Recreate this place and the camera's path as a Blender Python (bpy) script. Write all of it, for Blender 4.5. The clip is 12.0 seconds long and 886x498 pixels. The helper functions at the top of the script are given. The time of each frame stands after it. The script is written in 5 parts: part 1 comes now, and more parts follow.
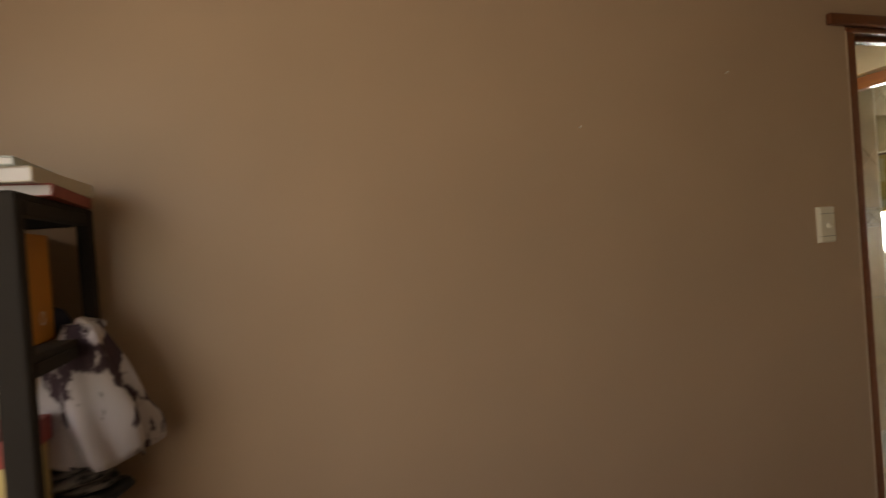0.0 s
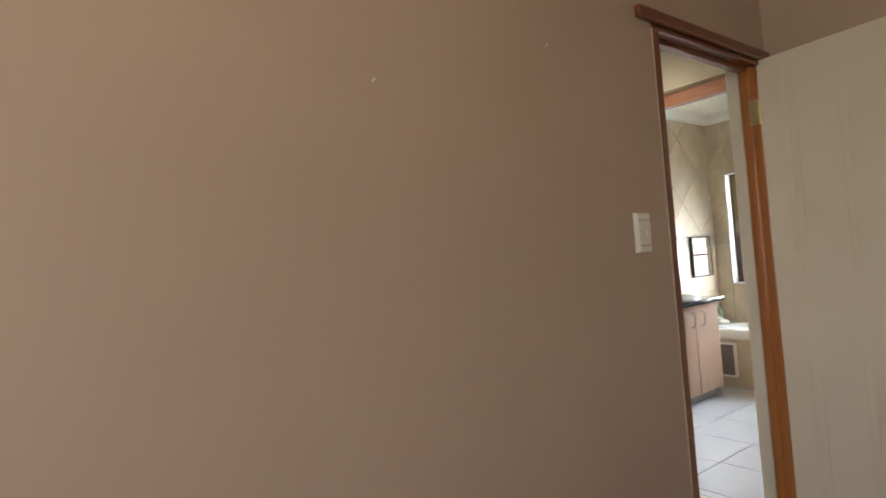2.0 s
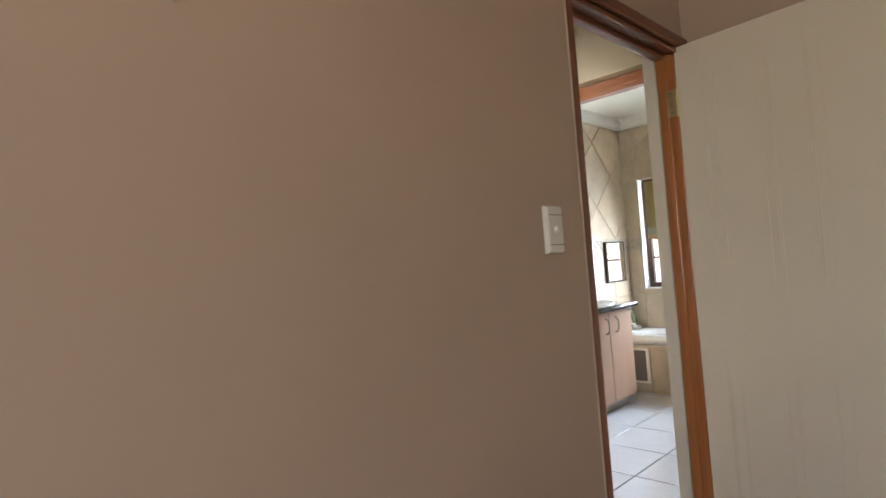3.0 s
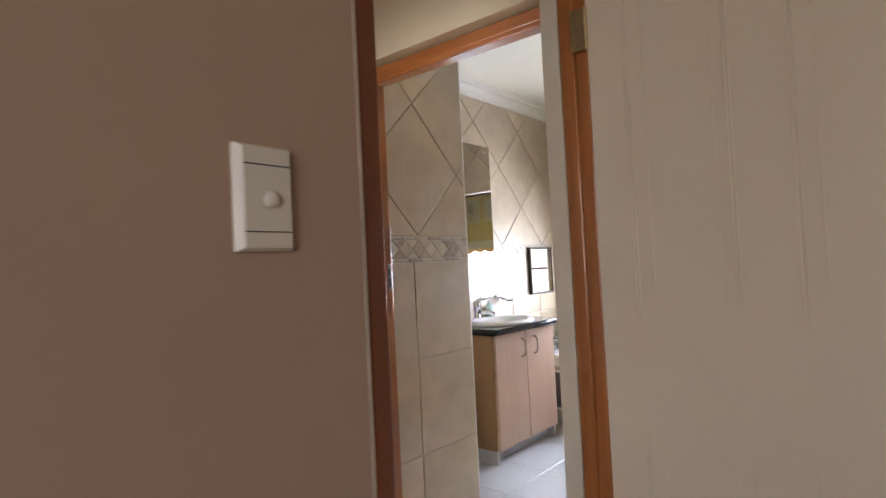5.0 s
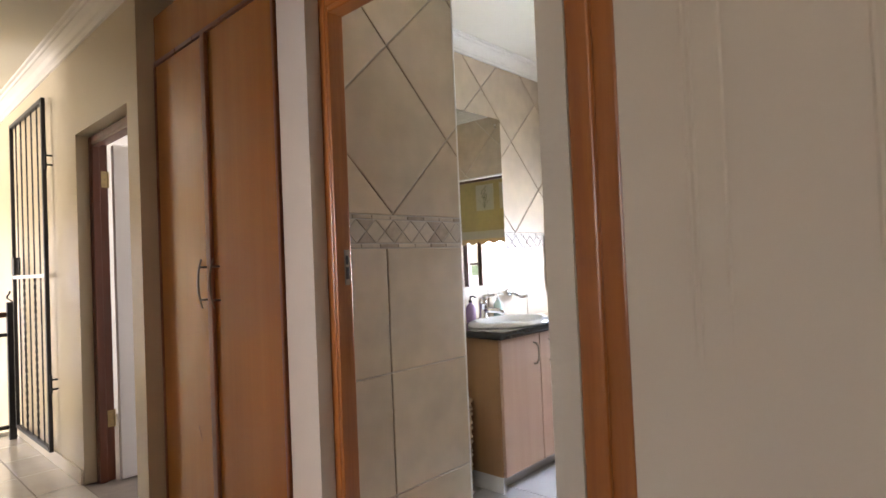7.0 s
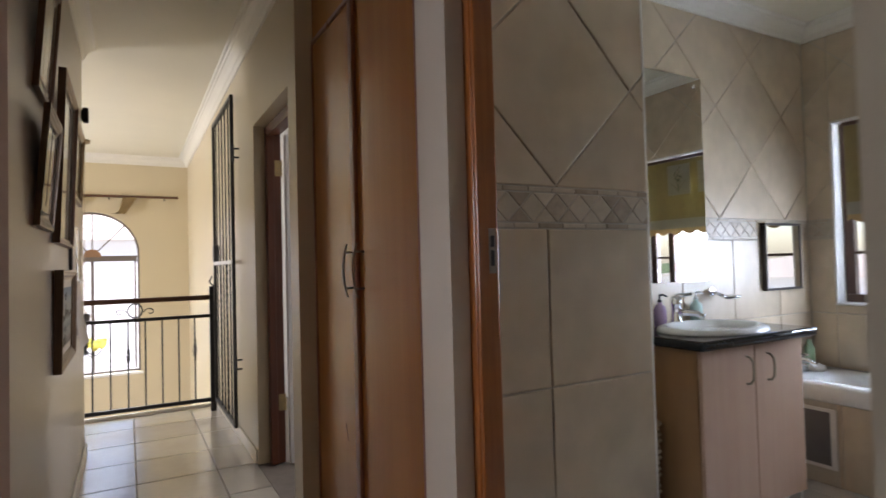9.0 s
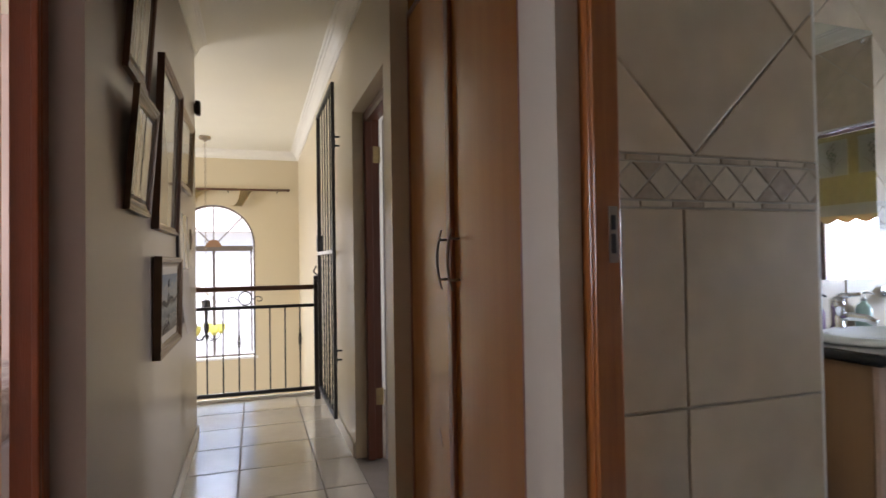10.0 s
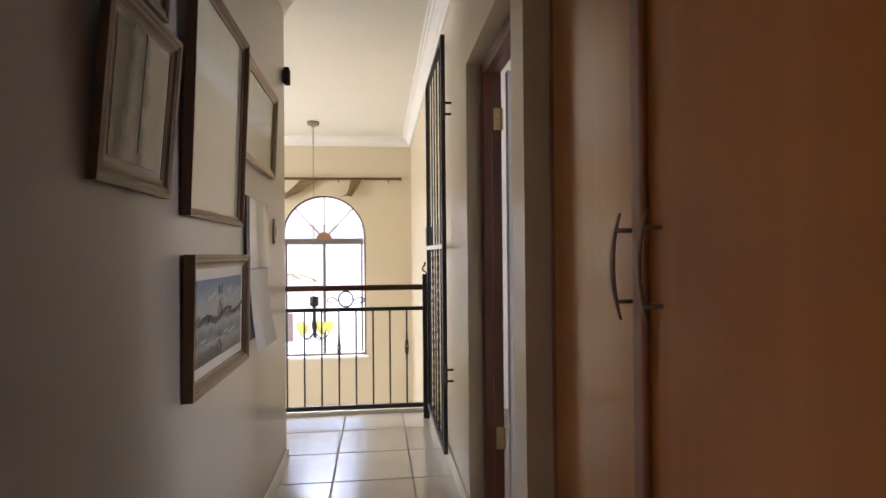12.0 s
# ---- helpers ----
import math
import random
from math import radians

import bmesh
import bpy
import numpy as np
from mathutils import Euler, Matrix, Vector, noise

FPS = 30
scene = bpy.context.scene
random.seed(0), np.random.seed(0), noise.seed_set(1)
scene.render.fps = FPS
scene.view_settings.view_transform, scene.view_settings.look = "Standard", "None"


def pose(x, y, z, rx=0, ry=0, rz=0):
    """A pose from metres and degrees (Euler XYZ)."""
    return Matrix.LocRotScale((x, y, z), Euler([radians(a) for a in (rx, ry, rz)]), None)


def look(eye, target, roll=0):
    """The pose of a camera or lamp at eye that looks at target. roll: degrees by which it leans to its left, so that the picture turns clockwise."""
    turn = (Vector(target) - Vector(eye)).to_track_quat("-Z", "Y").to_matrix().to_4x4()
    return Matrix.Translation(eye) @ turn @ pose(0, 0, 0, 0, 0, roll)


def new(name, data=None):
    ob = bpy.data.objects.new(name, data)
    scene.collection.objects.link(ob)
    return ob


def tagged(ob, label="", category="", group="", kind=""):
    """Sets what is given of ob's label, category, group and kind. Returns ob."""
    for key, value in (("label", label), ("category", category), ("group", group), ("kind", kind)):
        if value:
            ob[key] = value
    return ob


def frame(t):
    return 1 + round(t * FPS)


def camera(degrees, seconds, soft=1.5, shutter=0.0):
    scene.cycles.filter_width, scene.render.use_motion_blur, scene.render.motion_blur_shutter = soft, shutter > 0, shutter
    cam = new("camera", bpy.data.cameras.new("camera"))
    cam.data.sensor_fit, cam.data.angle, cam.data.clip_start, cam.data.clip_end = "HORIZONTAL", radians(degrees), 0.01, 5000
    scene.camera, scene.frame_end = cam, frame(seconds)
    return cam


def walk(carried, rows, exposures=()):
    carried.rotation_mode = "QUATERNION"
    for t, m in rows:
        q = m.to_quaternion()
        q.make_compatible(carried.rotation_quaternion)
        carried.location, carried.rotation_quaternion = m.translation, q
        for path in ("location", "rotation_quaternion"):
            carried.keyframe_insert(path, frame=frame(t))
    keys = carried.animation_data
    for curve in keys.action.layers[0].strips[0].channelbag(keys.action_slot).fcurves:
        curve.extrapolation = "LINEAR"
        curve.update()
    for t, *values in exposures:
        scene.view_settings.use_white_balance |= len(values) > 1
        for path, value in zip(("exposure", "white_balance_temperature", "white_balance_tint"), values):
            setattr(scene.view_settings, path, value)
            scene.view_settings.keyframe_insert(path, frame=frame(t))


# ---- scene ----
cam = camera(76.2, 12.0, soft=1.5, shutter=0.4)
PATH = [
    (0, (-1.703, -1.424, 1.371), (-1.128, 0.492, 1.356), -4.2),
    (0.5, (-1.664, -1.254, 1.328), (-0.825, 0.561, 1.363), -4.0),
    (1, (-1.609, -1.154, 1.315), (-0.628, 0.588, 1.361), -4.3),
    (1.5, (-1.531, -1.044, 1.304), (-0.431, 0.625, 1.355), -4.4),
    (2, (-1.44, -0.969, 1.293), (-0.225, 0.619, 1.352), -4.4),
    (2.5, (-1.292, -0.878, 1.297), (0.045, 0.608, 1.355), -4.5),
    (3, (-1.15, -0.797, 1.276), (0.269, 0.611, 1.336), -4.4),
    (3.5, (-0.942, -0.718, 1.274), (0.543, 0.621, 1.335), -4.3),
    (5.5, (-0.156, -0.507, 1.243), (1.383, 0.769, 1.305), -2.8),
    (6, (-0.029, -0.448, 1.228), (1.509, 0.828, 1.287), -2.9),
    (6.5, (0.108, -0.381, 1.23), (1.632, 0.914, 1.282), -2.7),
    (8.5, (0.501, -0.122, 1.206), (1.622, 1.533, 1.263), -1.8),
    (9, (0.554, -0.041, 1.195), (1.528, 1.705, 1.249), -1.5),
    (9.5, (0.627, 0.083, 1.191), (1.424, 1.917, 1.236), -1.2),
    (10, (0.673, 0.175, 1.181), (1.307, 2.071, 1.219), -0.9),
    (10.5, (0.719, 0.318, 1.177), (1.2, 2.259, 1.207), -0.8),
    (11, (0.754, 0.511, 1.196), (1.133, 2.475, 1.225), -0.7),
    (11.5, (0.781, 0.777, 1.206), (1.089, 2.753, 1.231), -0.5),
    (12, (0.825, 0.999, 1.208), (1.058, 2.985, 1.225), -0.5),
]
walk(cam, [(t, look(e, g, r)) for t, e, g, r in PATH],
     exposures=[(0, 1.12, 9300, 15), (2.5, 1.94, 6700, 14), (5.5, 1.74, 6800, 24), (6.5, 1.76, 6900, 24), (8.5, 1.0, 6500, 20), (9.5, 0.62, 6350, 20), (10.5, 0.92, 6250, 21), (11.5, 0.98, 6200, 21), (12.0, 0.90, 6200, 22)])

# ---- light ----
world = bpy.data.worlds.new("world")
scene.world = world
world.use_nodes = True
wn = world.node_tree.nodes
sky = wn.new("ShaderNodeTexSky")
sky.sky_type, sky.sun_disc = "NISHITA", False
sky.sun_elevation, sky.sun_rotation = radians(58), radians(200)
world.node_tree.links.new(sky.outputs[0], wn["Background"].inputs[0])
wn["Background"].inputs[1].default_value = 0.15
sun = new("sun", bpy.data.lights.new("sun", "SUN"))
sun.data.energy, sun.data.angle, sun.data.color = 5.0, radians(0.5), (1.0, 0.95, 0.86)
sun_dir = Vector((math.sin(radians(200)) * math.cos(radians(58)), math.cos(radians(200)) * math.cos(radians(58)), math.sin(radians(58))))
sun.matrix_world = look(sun_dir * 30, (0, 0, 0))


def window_light(name, place, target, w, h, power, col=(0.93, 0.97, 1.0)):
    """The sky's light through a window."""
    d = bpy.data.lights.new(name, "AREA")
    d.shape, d.size, d.size_y, d.energy, d.color = "RECTANGLE", w, h, power, col
    ob = new(name, d)
    ob.matrix_world = look(place, target)
    return ob


window_light("bedroom_window_light", (-2.76, -1.7, 1.5), (-0.9, -0.1, 1.5), 1.6, 1.2, 7.3)
window_light("left_room_window_light", (-3.12, 2.4, 1.5), (0, 2.4, 1.1), 1.3, 1.2, 62)
window_light("back_room_window_light", (4.52, 3.7, 1.5), (1.3, 3.5, 1.0), 1.2, 1.2, 26)
window_light("bathroom_sky_light", (4.52, 1.0, 1.42), (2.2, 0.55, 1.5), 0.74, 1.0, 36, (0.67, 0.83, 1.0))
window_light("stair_sky_light", (0.16, 9.6, 3.0), (0.16, 6.4, 0.2), 2.4, 1.4, 430, (0.72, 0.86, 1.0))
# Added lamp at an assumed, unseen west window; it brightens the landing.
window_light("landing_added_light", (-3.12, 6.4, 1.2), (0, 6.2, 0.4), 1.4, 1.8, 74)

# ---- materials ----


def mat(name, col, rough=0.5, metal=0.0, mottle=0.1, scale=6.0, bump=0.0, bscale=200.0, stretch=(1, 1, 1), rand=0.0, coat=0.0, grain=None, sharp=0.0, mid=0.49, cloudy=False):
    """A surface with variation at two scales, fine relief, and a shift of its own for each piece."""
    m = bpy.data.materials.new(name)
    m.use_nodes = True
    nt = m.node_tree
    n, ln = nt.nodes, nt.links
    b = n["Principled BSDF"]
    co = n.new("ShaderNodeTexCoord")
    mp = n.new("ShaderNodeMapping")
    mp.inputs["Scale"].default_value = stretch
    ln.new(co.outputs["Object"], mp.inputs[0])
    vec = mp.outputs[0]
    if rand:
        oi = n.new("ShaderNodeObjectInfo")
        ml = n.new("ShaderNodeVectorMath")
        ml.operation = "MULTIPLY_ADD"
        ml.inputs[1].default_value = (37, 23, 11)
        ln.new(oi.outputs["Random"], ml.inputs[0])
        ln.new(vec, ml.inputs[2])
        vec = ml.outputs[0]
    n1 = n.new("ShaderNodeTexNoise")
    n1.inputs["Scale"].default_value, n1.inputs["Detail"].default_value, n1.inputs["Roughness"].default_value = scale, 5, 0.6
    n2 = n.new("ShaderNodeTexNoise")
    n2.inputs["Scale"].default_value, n2.inputs["Detail"].default_value = scale * 0.17, 3
    ln.new(vec, n1.inputs["Vector"])
    ln.new(vec, n2.inputs["Vector"])
    add = n.new("ShaderNodeMath")
    ln.new(n1.outputs["Fac"], add.inputs[0])
    ln.new(n2.outputs["Fac"], add.inputs[1])
    ramp = n.new("ShaderNodeValToRGB")
    ramp.color_ramp.elements[0].position, ramp.color_ramp.elements[1].position = 0.3, 0.72
    if sharp:
        ramp.color_ramp.elements[0].position, ramp.color_ramp.elements[1].position = mid - sharp, mid + sharp
    if cloudy:
        ramp.color_ramp.interpolation = "EASE"
        ramp.color_ramp.elements[0].position, ramp.color_ramp.elements[1].position = 0.15, 0.85
        n1.inputs["Detail"].default_value, n2.inputs["Detail"].default_value = 1.5, 1.0
    half = n.new("ShaderNodeMath")
    half.operation = "MULTIPLY"
    half.inputs[1].default_value = 0.5
    ln.new(add.outputs[0], half.inputs[0])
    ln.new(half.outputs[0], ramp.inputs[0])
    dark = grain if grain else tuple(c * (1 - mottle) for c in col)
    light = col if grain else tuple(min(1, c * (1 + mottle * 0.6)) for c in col)
    ramp.color_ramp.elements[0].color, ramp.color_ramp.elements[1].color = (*dark, 1), (*light, 1)
    out = ramp.outputs[0]
    if rand:
        hsv = n.new("ShaderNodeHueSaturation")
        mr = n.new("ShaderNodeMapRange")
        mr.inputs[3].default_value, mr.inputs[4].default_value = 1 - rand, 1 + rand
        ln.new(oi.outputs["Random"], mr.inputs[0])
        ln.new(mr.outputs[0], hsv.inputs["Value"])
        ln.new(out, hsv.inputs["Color"])
        out = hsv.outputs[0]
    ln.new(out, b.inputs["Base Color"])
    rr = n.new("ShaderNodeMapRange")
    rr.inputs[1].default_value, rr.inputs[2].default_value = 0.1, 0.9
    rr.inputs[3].default_value, rr.inputs[4].default_value = rough * 0.94, min(1, rough * 1.07)
    ln.new(n1.outputs["Fac"], rr.inputs[0])
    ln.new(rr.outputs[0], b.inputs["Roughness"])
    b.inputs["Metallic"].default_value = metal
    b.inputs["Coat Weight"].default_value = coat
    b.inputs["Coat Roughness"].default_value = 0.15
    if bump:
        n3 = n.new("ShaderNodeTexNoise")
        n3.inputs["Scale"].default_value, n3.inputs["Detail"].default_value = bscale, 4
        ln.new(vec, n3.inputs["Vector"])
        bp = n.new("ShaderNodeBump")
        bp.inputs["Strength"].default_value, bp.inputs["Distance"].default_value = bump, 0.004
        ln.new(n3.outputs["Fac"], bp.inputs["Height"])
        ln.new(bp.outputs[0], b.inputs["Normal"])
    return m


def glass(name, col=(1, 1, 1), rough=0.0):
    m = bpy.data.materials.new(name)
    m.use_nodes = True
    b = m.node_tree.nodes["Principled BSDF"]
    b.inputs["Base Color"].default_value = (*col, 1)
    b.inputs["Transmission Weight"].default_value, b.inputs["Roughness"].default_value, b.inputs["IOR"].default_value = 1, rough, 1.1
    return m


TAUPE = mat("taupe_wall_paint", (0.47, 0.335, 0.24), 0.42, mottle=0.09, scale=2.2, bump=0.07, bscale=55, cloudy=True)
CREAM = mat("cream_enamel_paint", (0.65, 0.555, 0.375), 0.33, mottle=0.03, scale=2.0, bump=0.10, bscale=38, cloudy=True)
# West side's copy of the hall paint, its shade mixed into the colour.
HALLP = mat("shaded_satin_paint", (0.42, 0.37, 0.32), 0.30, mottle=0.05, scale=2.0, cloudy=True, bump=0.10, bscale=38)
REVEAL = mat("pale_plaster_paint", (0.66, 0.59, 0.47), 0.42, mottle=0.07, scale=4, bump=0.3, bscale=60)
PINKW = mat("pale_pink_paint", (0.58, 0.44, 0.385), 0.5, mottle=0.06, scale=3)
CEIL = mat("white_ceiling_paint", (0.80, 0.76, 0.62), 0.6, mottle=0.04, scale=3, bump=0.1, bscale=60)
CORN = mat("white_cornice_plaster", (0.82, 0.79, 0.70), 0.5, mottle=0.04, scale=8)
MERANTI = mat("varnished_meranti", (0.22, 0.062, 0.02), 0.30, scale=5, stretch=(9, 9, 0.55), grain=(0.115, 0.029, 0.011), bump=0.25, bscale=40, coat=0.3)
MERANTIX = mat("varnished_meranti_rail", (0.22, 0.062, 0.02), 0.30, scale=5, stretch=(0.55, 0.55, 9), grain=(0.115, 0.029, 0.011), bump=0.25, bscale=40, coat=0.3)
REDW = mat("red_meranti", (0.36, 0.095, 0.03), 0.30, scale=5, stretch=(9, 9, 0.55), grain=(0.22, 0.055, 0.018), bump=0.2, bscale=40, coat=0.2)
# The same meranti where light falls on it: brightness put into the colour.
LITW = mat("lit_meranti", (0.47, 0.165, 0.034), 0.30, scale=5, stretch=(11, 11, 0.45), grain=(0.23, 0.065, 0.013), bump=0.2, bscale=40, coat=0.3)
LITX = mat("lit_meranti_rail", (0.47, 0.165, 0.034), 0.30, scale=5, stretch=(0.45, 0.45, 11), grain=(0.23, 0.065, 0.013), bump=0.2, bscale=40, coat=0.3)
CUPW = mat("cherry_veneer", (0.55, 0.235, 0.055), 0.22, scale=5, stretch=(4, 4, 0.12), grain=(0.44, 0.17, 0.036), coat=0.3)
CUPD = mat("dark_cherry_edging", (0.30, 0.10, 0.032), 0.28, scale=4, stretch=(7, 7, 0.4), grain=(0.22, 0.068, 0.022), coat=0.3)
VANW = mat("pale_beech_veneer", (0.49, 0.325, 0.235), 0.34, scale=4, stretch=(7, 7, 0.35), grain=(0.42, 0.265, 0.185))
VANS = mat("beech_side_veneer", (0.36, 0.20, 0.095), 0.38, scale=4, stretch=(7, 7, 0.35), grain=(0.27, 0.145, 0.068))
FLOORT = mat("cream_floor_tile", (0.62, 0.57, 0.49), 0.19, coat=0.7, mottle=0.10, scale=9, rand=0.04, bump=0.03, bscale=14)
GROUTF = mat("grey_floor_grout", (0.24, 0.20, 0.165), 0.8, mottle=0.2, scale=30)
BATHT = mat("beige_stone_wall_tile", (0.575, 0.465, 0.33), 0.38, mottle=0.22, scale=9, rand=0.03, bump=0.10, bscale=28, cloudy=True)
BATHG = mat("white_tile_grout", (0.50, 0.455, 0.37), 0.8, mottle=0.1, scale=30)
BORDG = mat("brown_border_grout", (0.46, 0.42, 0.35), 0.85, mottle=0.2, scale=40)
BORDA = mat("pale_border_stone", (0.53, 0.45, 0.34), 0.35, mottle=0.22, scale=30, rand=0.08)
BORDB = mat("brown_border_stone", (0.43, 0.345, 0.25), 0.4, mottle=0.38, scale=34, rand=0.12)
BFLOOR = mat("white_floor_tile", (0.53, 0.53, 0.53), 0.20, mottle=0.06, scale=8, rand=0.04)
LEAF = mat("white_door_enamel", (0.72, 0.62, 0.475), 0.42, mottle=0.05, scale=3, bump=0.08, bscale=60, cloudy=True)
LEAFW = mat("cool_white_door_enamel", (0.78, 0.77, 0.75), 0.40, mottle=0.04, scale=3, bump=0.08, bscale=60)
PLAST = mat("ivory_plastic", (0.74, 0.69, 0.58), 0.32, mottle=0.03, scale=8)
SLOT = mat("dark_slot", (0.03, 0.025, 0.02), 0.6)
BRASS = mat("aged_brass", (0.50, 0.38, 0.19), 0.38, metal=1.0, mottle=0.3, scale=40)
CHROME = mat("chrome", (0.80, 0.80, 0.82), 0.10, metal=1.0, mottle=0.04)
NICKEL = mat("bronzed_nickel", (0.33, 0.27, 0.20), 0.30, metal=1.0, mottle=0.2, scale=40)
IRON = mat("black_painted_iron", (0.018, 0.018, 0.022), 0.38, mottle=0.2, scale=30, bump=0.15, bscale=120)
RAILB = mat("brown_painted_rail", (0.085, 0.035, 0.02), 0.35, mottle=0.2, scale=20)
STEEL = mat("bright_flat_bar", (0.75, 0.74, 0.72), 0.35, mottle=0.05)
GRANITE = mat("black_granite", (0.022, 0.024, 0.028), 0.07, mottle=0.5, scale=60)
PORC = mat("white_porcelain", (0.80, 0.80, 0.78), 0.08, mottle=0.02)
MIRROR = mat("silvered_mirror", (0.86, 0.88, 0.87), 0.0, metal=1.0, mottle=0.0)
PANE = glass("window_glass")
FRAMED = mat("dark_wood_moulding", (0.15, 0.068, 0.032), 0.32, scale=6, stretch=(6, 6, 0.6), grain=(0.08, 0.034, 0.018))
FRAMEDG = mat("dull_gilt_moulding", (0.15, 0.085, 0.042), 0.34, metal=0.2, mottle=0.35, scale=30)
FRAMEG = mat("gilt_moulding", (0.30, 0.205, 0.115), 0.32, metal=0.45, mottle=0.3, scale=30)
MAT_BOARD = mat("ivory_mount_board", (0.66, 0.61, 0.53), 0.6, mottle=0.05)
PAPER = mat("white_paper", (0.72, 0.69, 0.70), 0.5, mottle=0.06)
PLASTB = mat("black_shelf_plastic", (0.014, 0.010, 0.008), 0.85, mottle=0.2, scale=20)
DARKW = mat("dark_window_timber", (0.10, 0.042, 0.022), 0.4, scale=5, stretch=(8, 8, 0.6), grain=(0.055, 0.022, 0.012))
# Meranti of the unlit back room frame, with the shade in its colour.
SHADEW = mat("shaded_meranti", (0.19, 0.055, 0.024), 0.38, scale=5, stretch=(8, 8, 0.6), grain=(0.10, 0.028, 0.013), coat=0.2)
FANW = mat("grey_painted_steel", (0.16, 0.13, 0.11), 0.5, mottle=0.15)
SHEER = mat("sheer_gold_cloth", (0.62, 0.50, 0.30), 0.7, mottle=0.2, scale=18)
SILL = mat("white_sill_paint", (0.80, 0.78, 0.74), 0.4, mottle=0.04)


def thin_cloth(m, share):
    """Lets a share of the light through a cloth."""
    nt = m.node_tree
    b, out = nt.nodes["Principled BSDF"], nt.nodes["Material Output"]
    tr, mx = nt.nodes.new("ShaderNodeBsdfTranslucent"), nt.nodes.new("ShaderNodeMixShader")
    nt.links.new(b.inputs["Base Color"].links[0].from_socket, tr.inputs[0])
    mx.inputs[0].default_value = share
    nt.links.new(b.outputs[0], mx.inputs[1])
    nt.links.new(tr.outputs[0], mx.inputs[2])
    nt.links.new(mx.outputs[0], out.inputs[0])
    return m


BLINDC = mat("cream_blind_cloth", (0.40, 0.365, 0.27), 0.8, mottle=0.06, scale=30, bump=0.2, bscale=400)
BLINDY = mat("olive_yellow_blind_cloth", (0.325, 0.258, 0.105), 0.8, mottle=0.16, scale=30, bump=0.2, bscale=400)
BLINDG = mat("gold_hem_cloth", (0.56, 0.40, 0.20), 0.7, mottle=0.15, scale=30)
for cloth_mat, let in ((BLINDC, 0.2), (BLINDY, 0.17), (BLINDG, 0.2), (SHEER, 0.5)):
    thin_cloth(cloth_mat, let)
SKETCH = mat("dark_green_print", (0.12, 0.115, 0.05), 0.8)
GRASS = mat("lawn", (0.07, 0.11, 0.035), 0.9, mottle=0.4, scale=3)
PALM = mat("dry_palm_leaf", (0.24, 0.20, 0.10), 0.6, mottle=0.3, scale=10)
BARK = mat("palm_bark", (0.16, 0.11, 0.07), 0.9, mottle=0.4, scale=20)

# ---- building blocks ----


def link(name, bm, material, parent=None, label="", smooth=False):
    me = bpy.data.meshes.new(name)
    bmesh.ops.recalc_face_normals(bm, faces=bm.faces)
    bm.to_mesh(me)
    bm.free()
    me.materials.append(material)
    if smooth:
        me.shade_smooth()
    ob = new(name, me)
    if parent:
        ob.parent = parent
        if parent.parent is None:
            ob.matrix_parent_inverse = parent.matrix_basis.inverted()
    if label:
        ob["label"] = label
    return ob


def part(name, bm, material, parent, label="", smooth=False):
    return link(name, bm, material, parent, label, smooth)


def thing(name, base, label, category, group=""):
    ob = new(name)
    ob.empty_display_size = 0.1
    ob.location = base
    return tagged(ob, label, category, group)


def setting(name, bm, material, label="", category=""):
    return tagged(link(name, bm, material), label, category, kind="structure")


def add_box(bm, a, b, bev=0.0, seg=2):
    r = bmesh.ops.create_cube(bm, size=1)
    for v in r["verts"]:
        v.co = Vector([(a[i] + b[i]) / 2 + v.co[i] * (b[i] - a[i]) for i in range(3)])
    if bev:
        es = {e for v in r["verts"] for e in v.link_edges}
        bmesh.ops.bevel(bm, geom=list(es), offset=bev, segments=seg, affect="EDGES", profile=0.5)
    return bm


def box(a, b, bev=0.0, seg=2):
    return add_box(bmesh.new(), a, b, bev, seg)


def boxes(*pairs, bev=0.0):
    bm = bmesh.new()
    for a, b in pairs:
        add_box(bm, a, b, bev)
    return bm


def prism(bm, low, high):
    """A solid between two matching rings of points."""
    a, b = [bm.verts.new(p) for p in low], [bm.verts.new(p) for p in high]
    n = len(a)
    bm.faces.new(a[::-1])
    bm.faces.new(b)
    for i in range(n):
        bm.faces.new((a[i], a[(i + 1) % n], b[(i + 1) % n], b[i]))
    return bm


def tube(bm, pts, r, seg=8, closed=False):
    pts = [Vector(p) for p in pts]
    rad = r if isinstance(r, (list, tuple)) else [r] * len(pts)
    rings, n, side = [], len(pts), None
    for i, p in enumerate(pts):
        d = (pts[(i + 1) % n] - pts[i - 1]) if closed else (pts[min(i + 1, n - 1)] - pts[max(i - 1, 0)])
        d.normalize()
        if side is None:
            side = d.orthogonal().normalized()
        side = (side - d * side.dot(d)).normalized()
        up = d.cross(side)
        rings.append([bm.verts.new(p + (side * math.cos(2 * math.pi * k / seg) + up * math.sin(2 * math.pi * k / seg)) * rad[i]) for k in range(seg)])
    for i in range(n if closed else n - 1):
        a, b = rings[i], rings[(i + 1) % n]
        for k in range(seg):
            bm.faces.new((a[k], a[(k + 1) % seg], b[(k + 1) % seg], b[k]))
    if not closed:
        bm.faces.new(rings[0][::-1])
        bm.faces.new(rings[-1])
    return bm


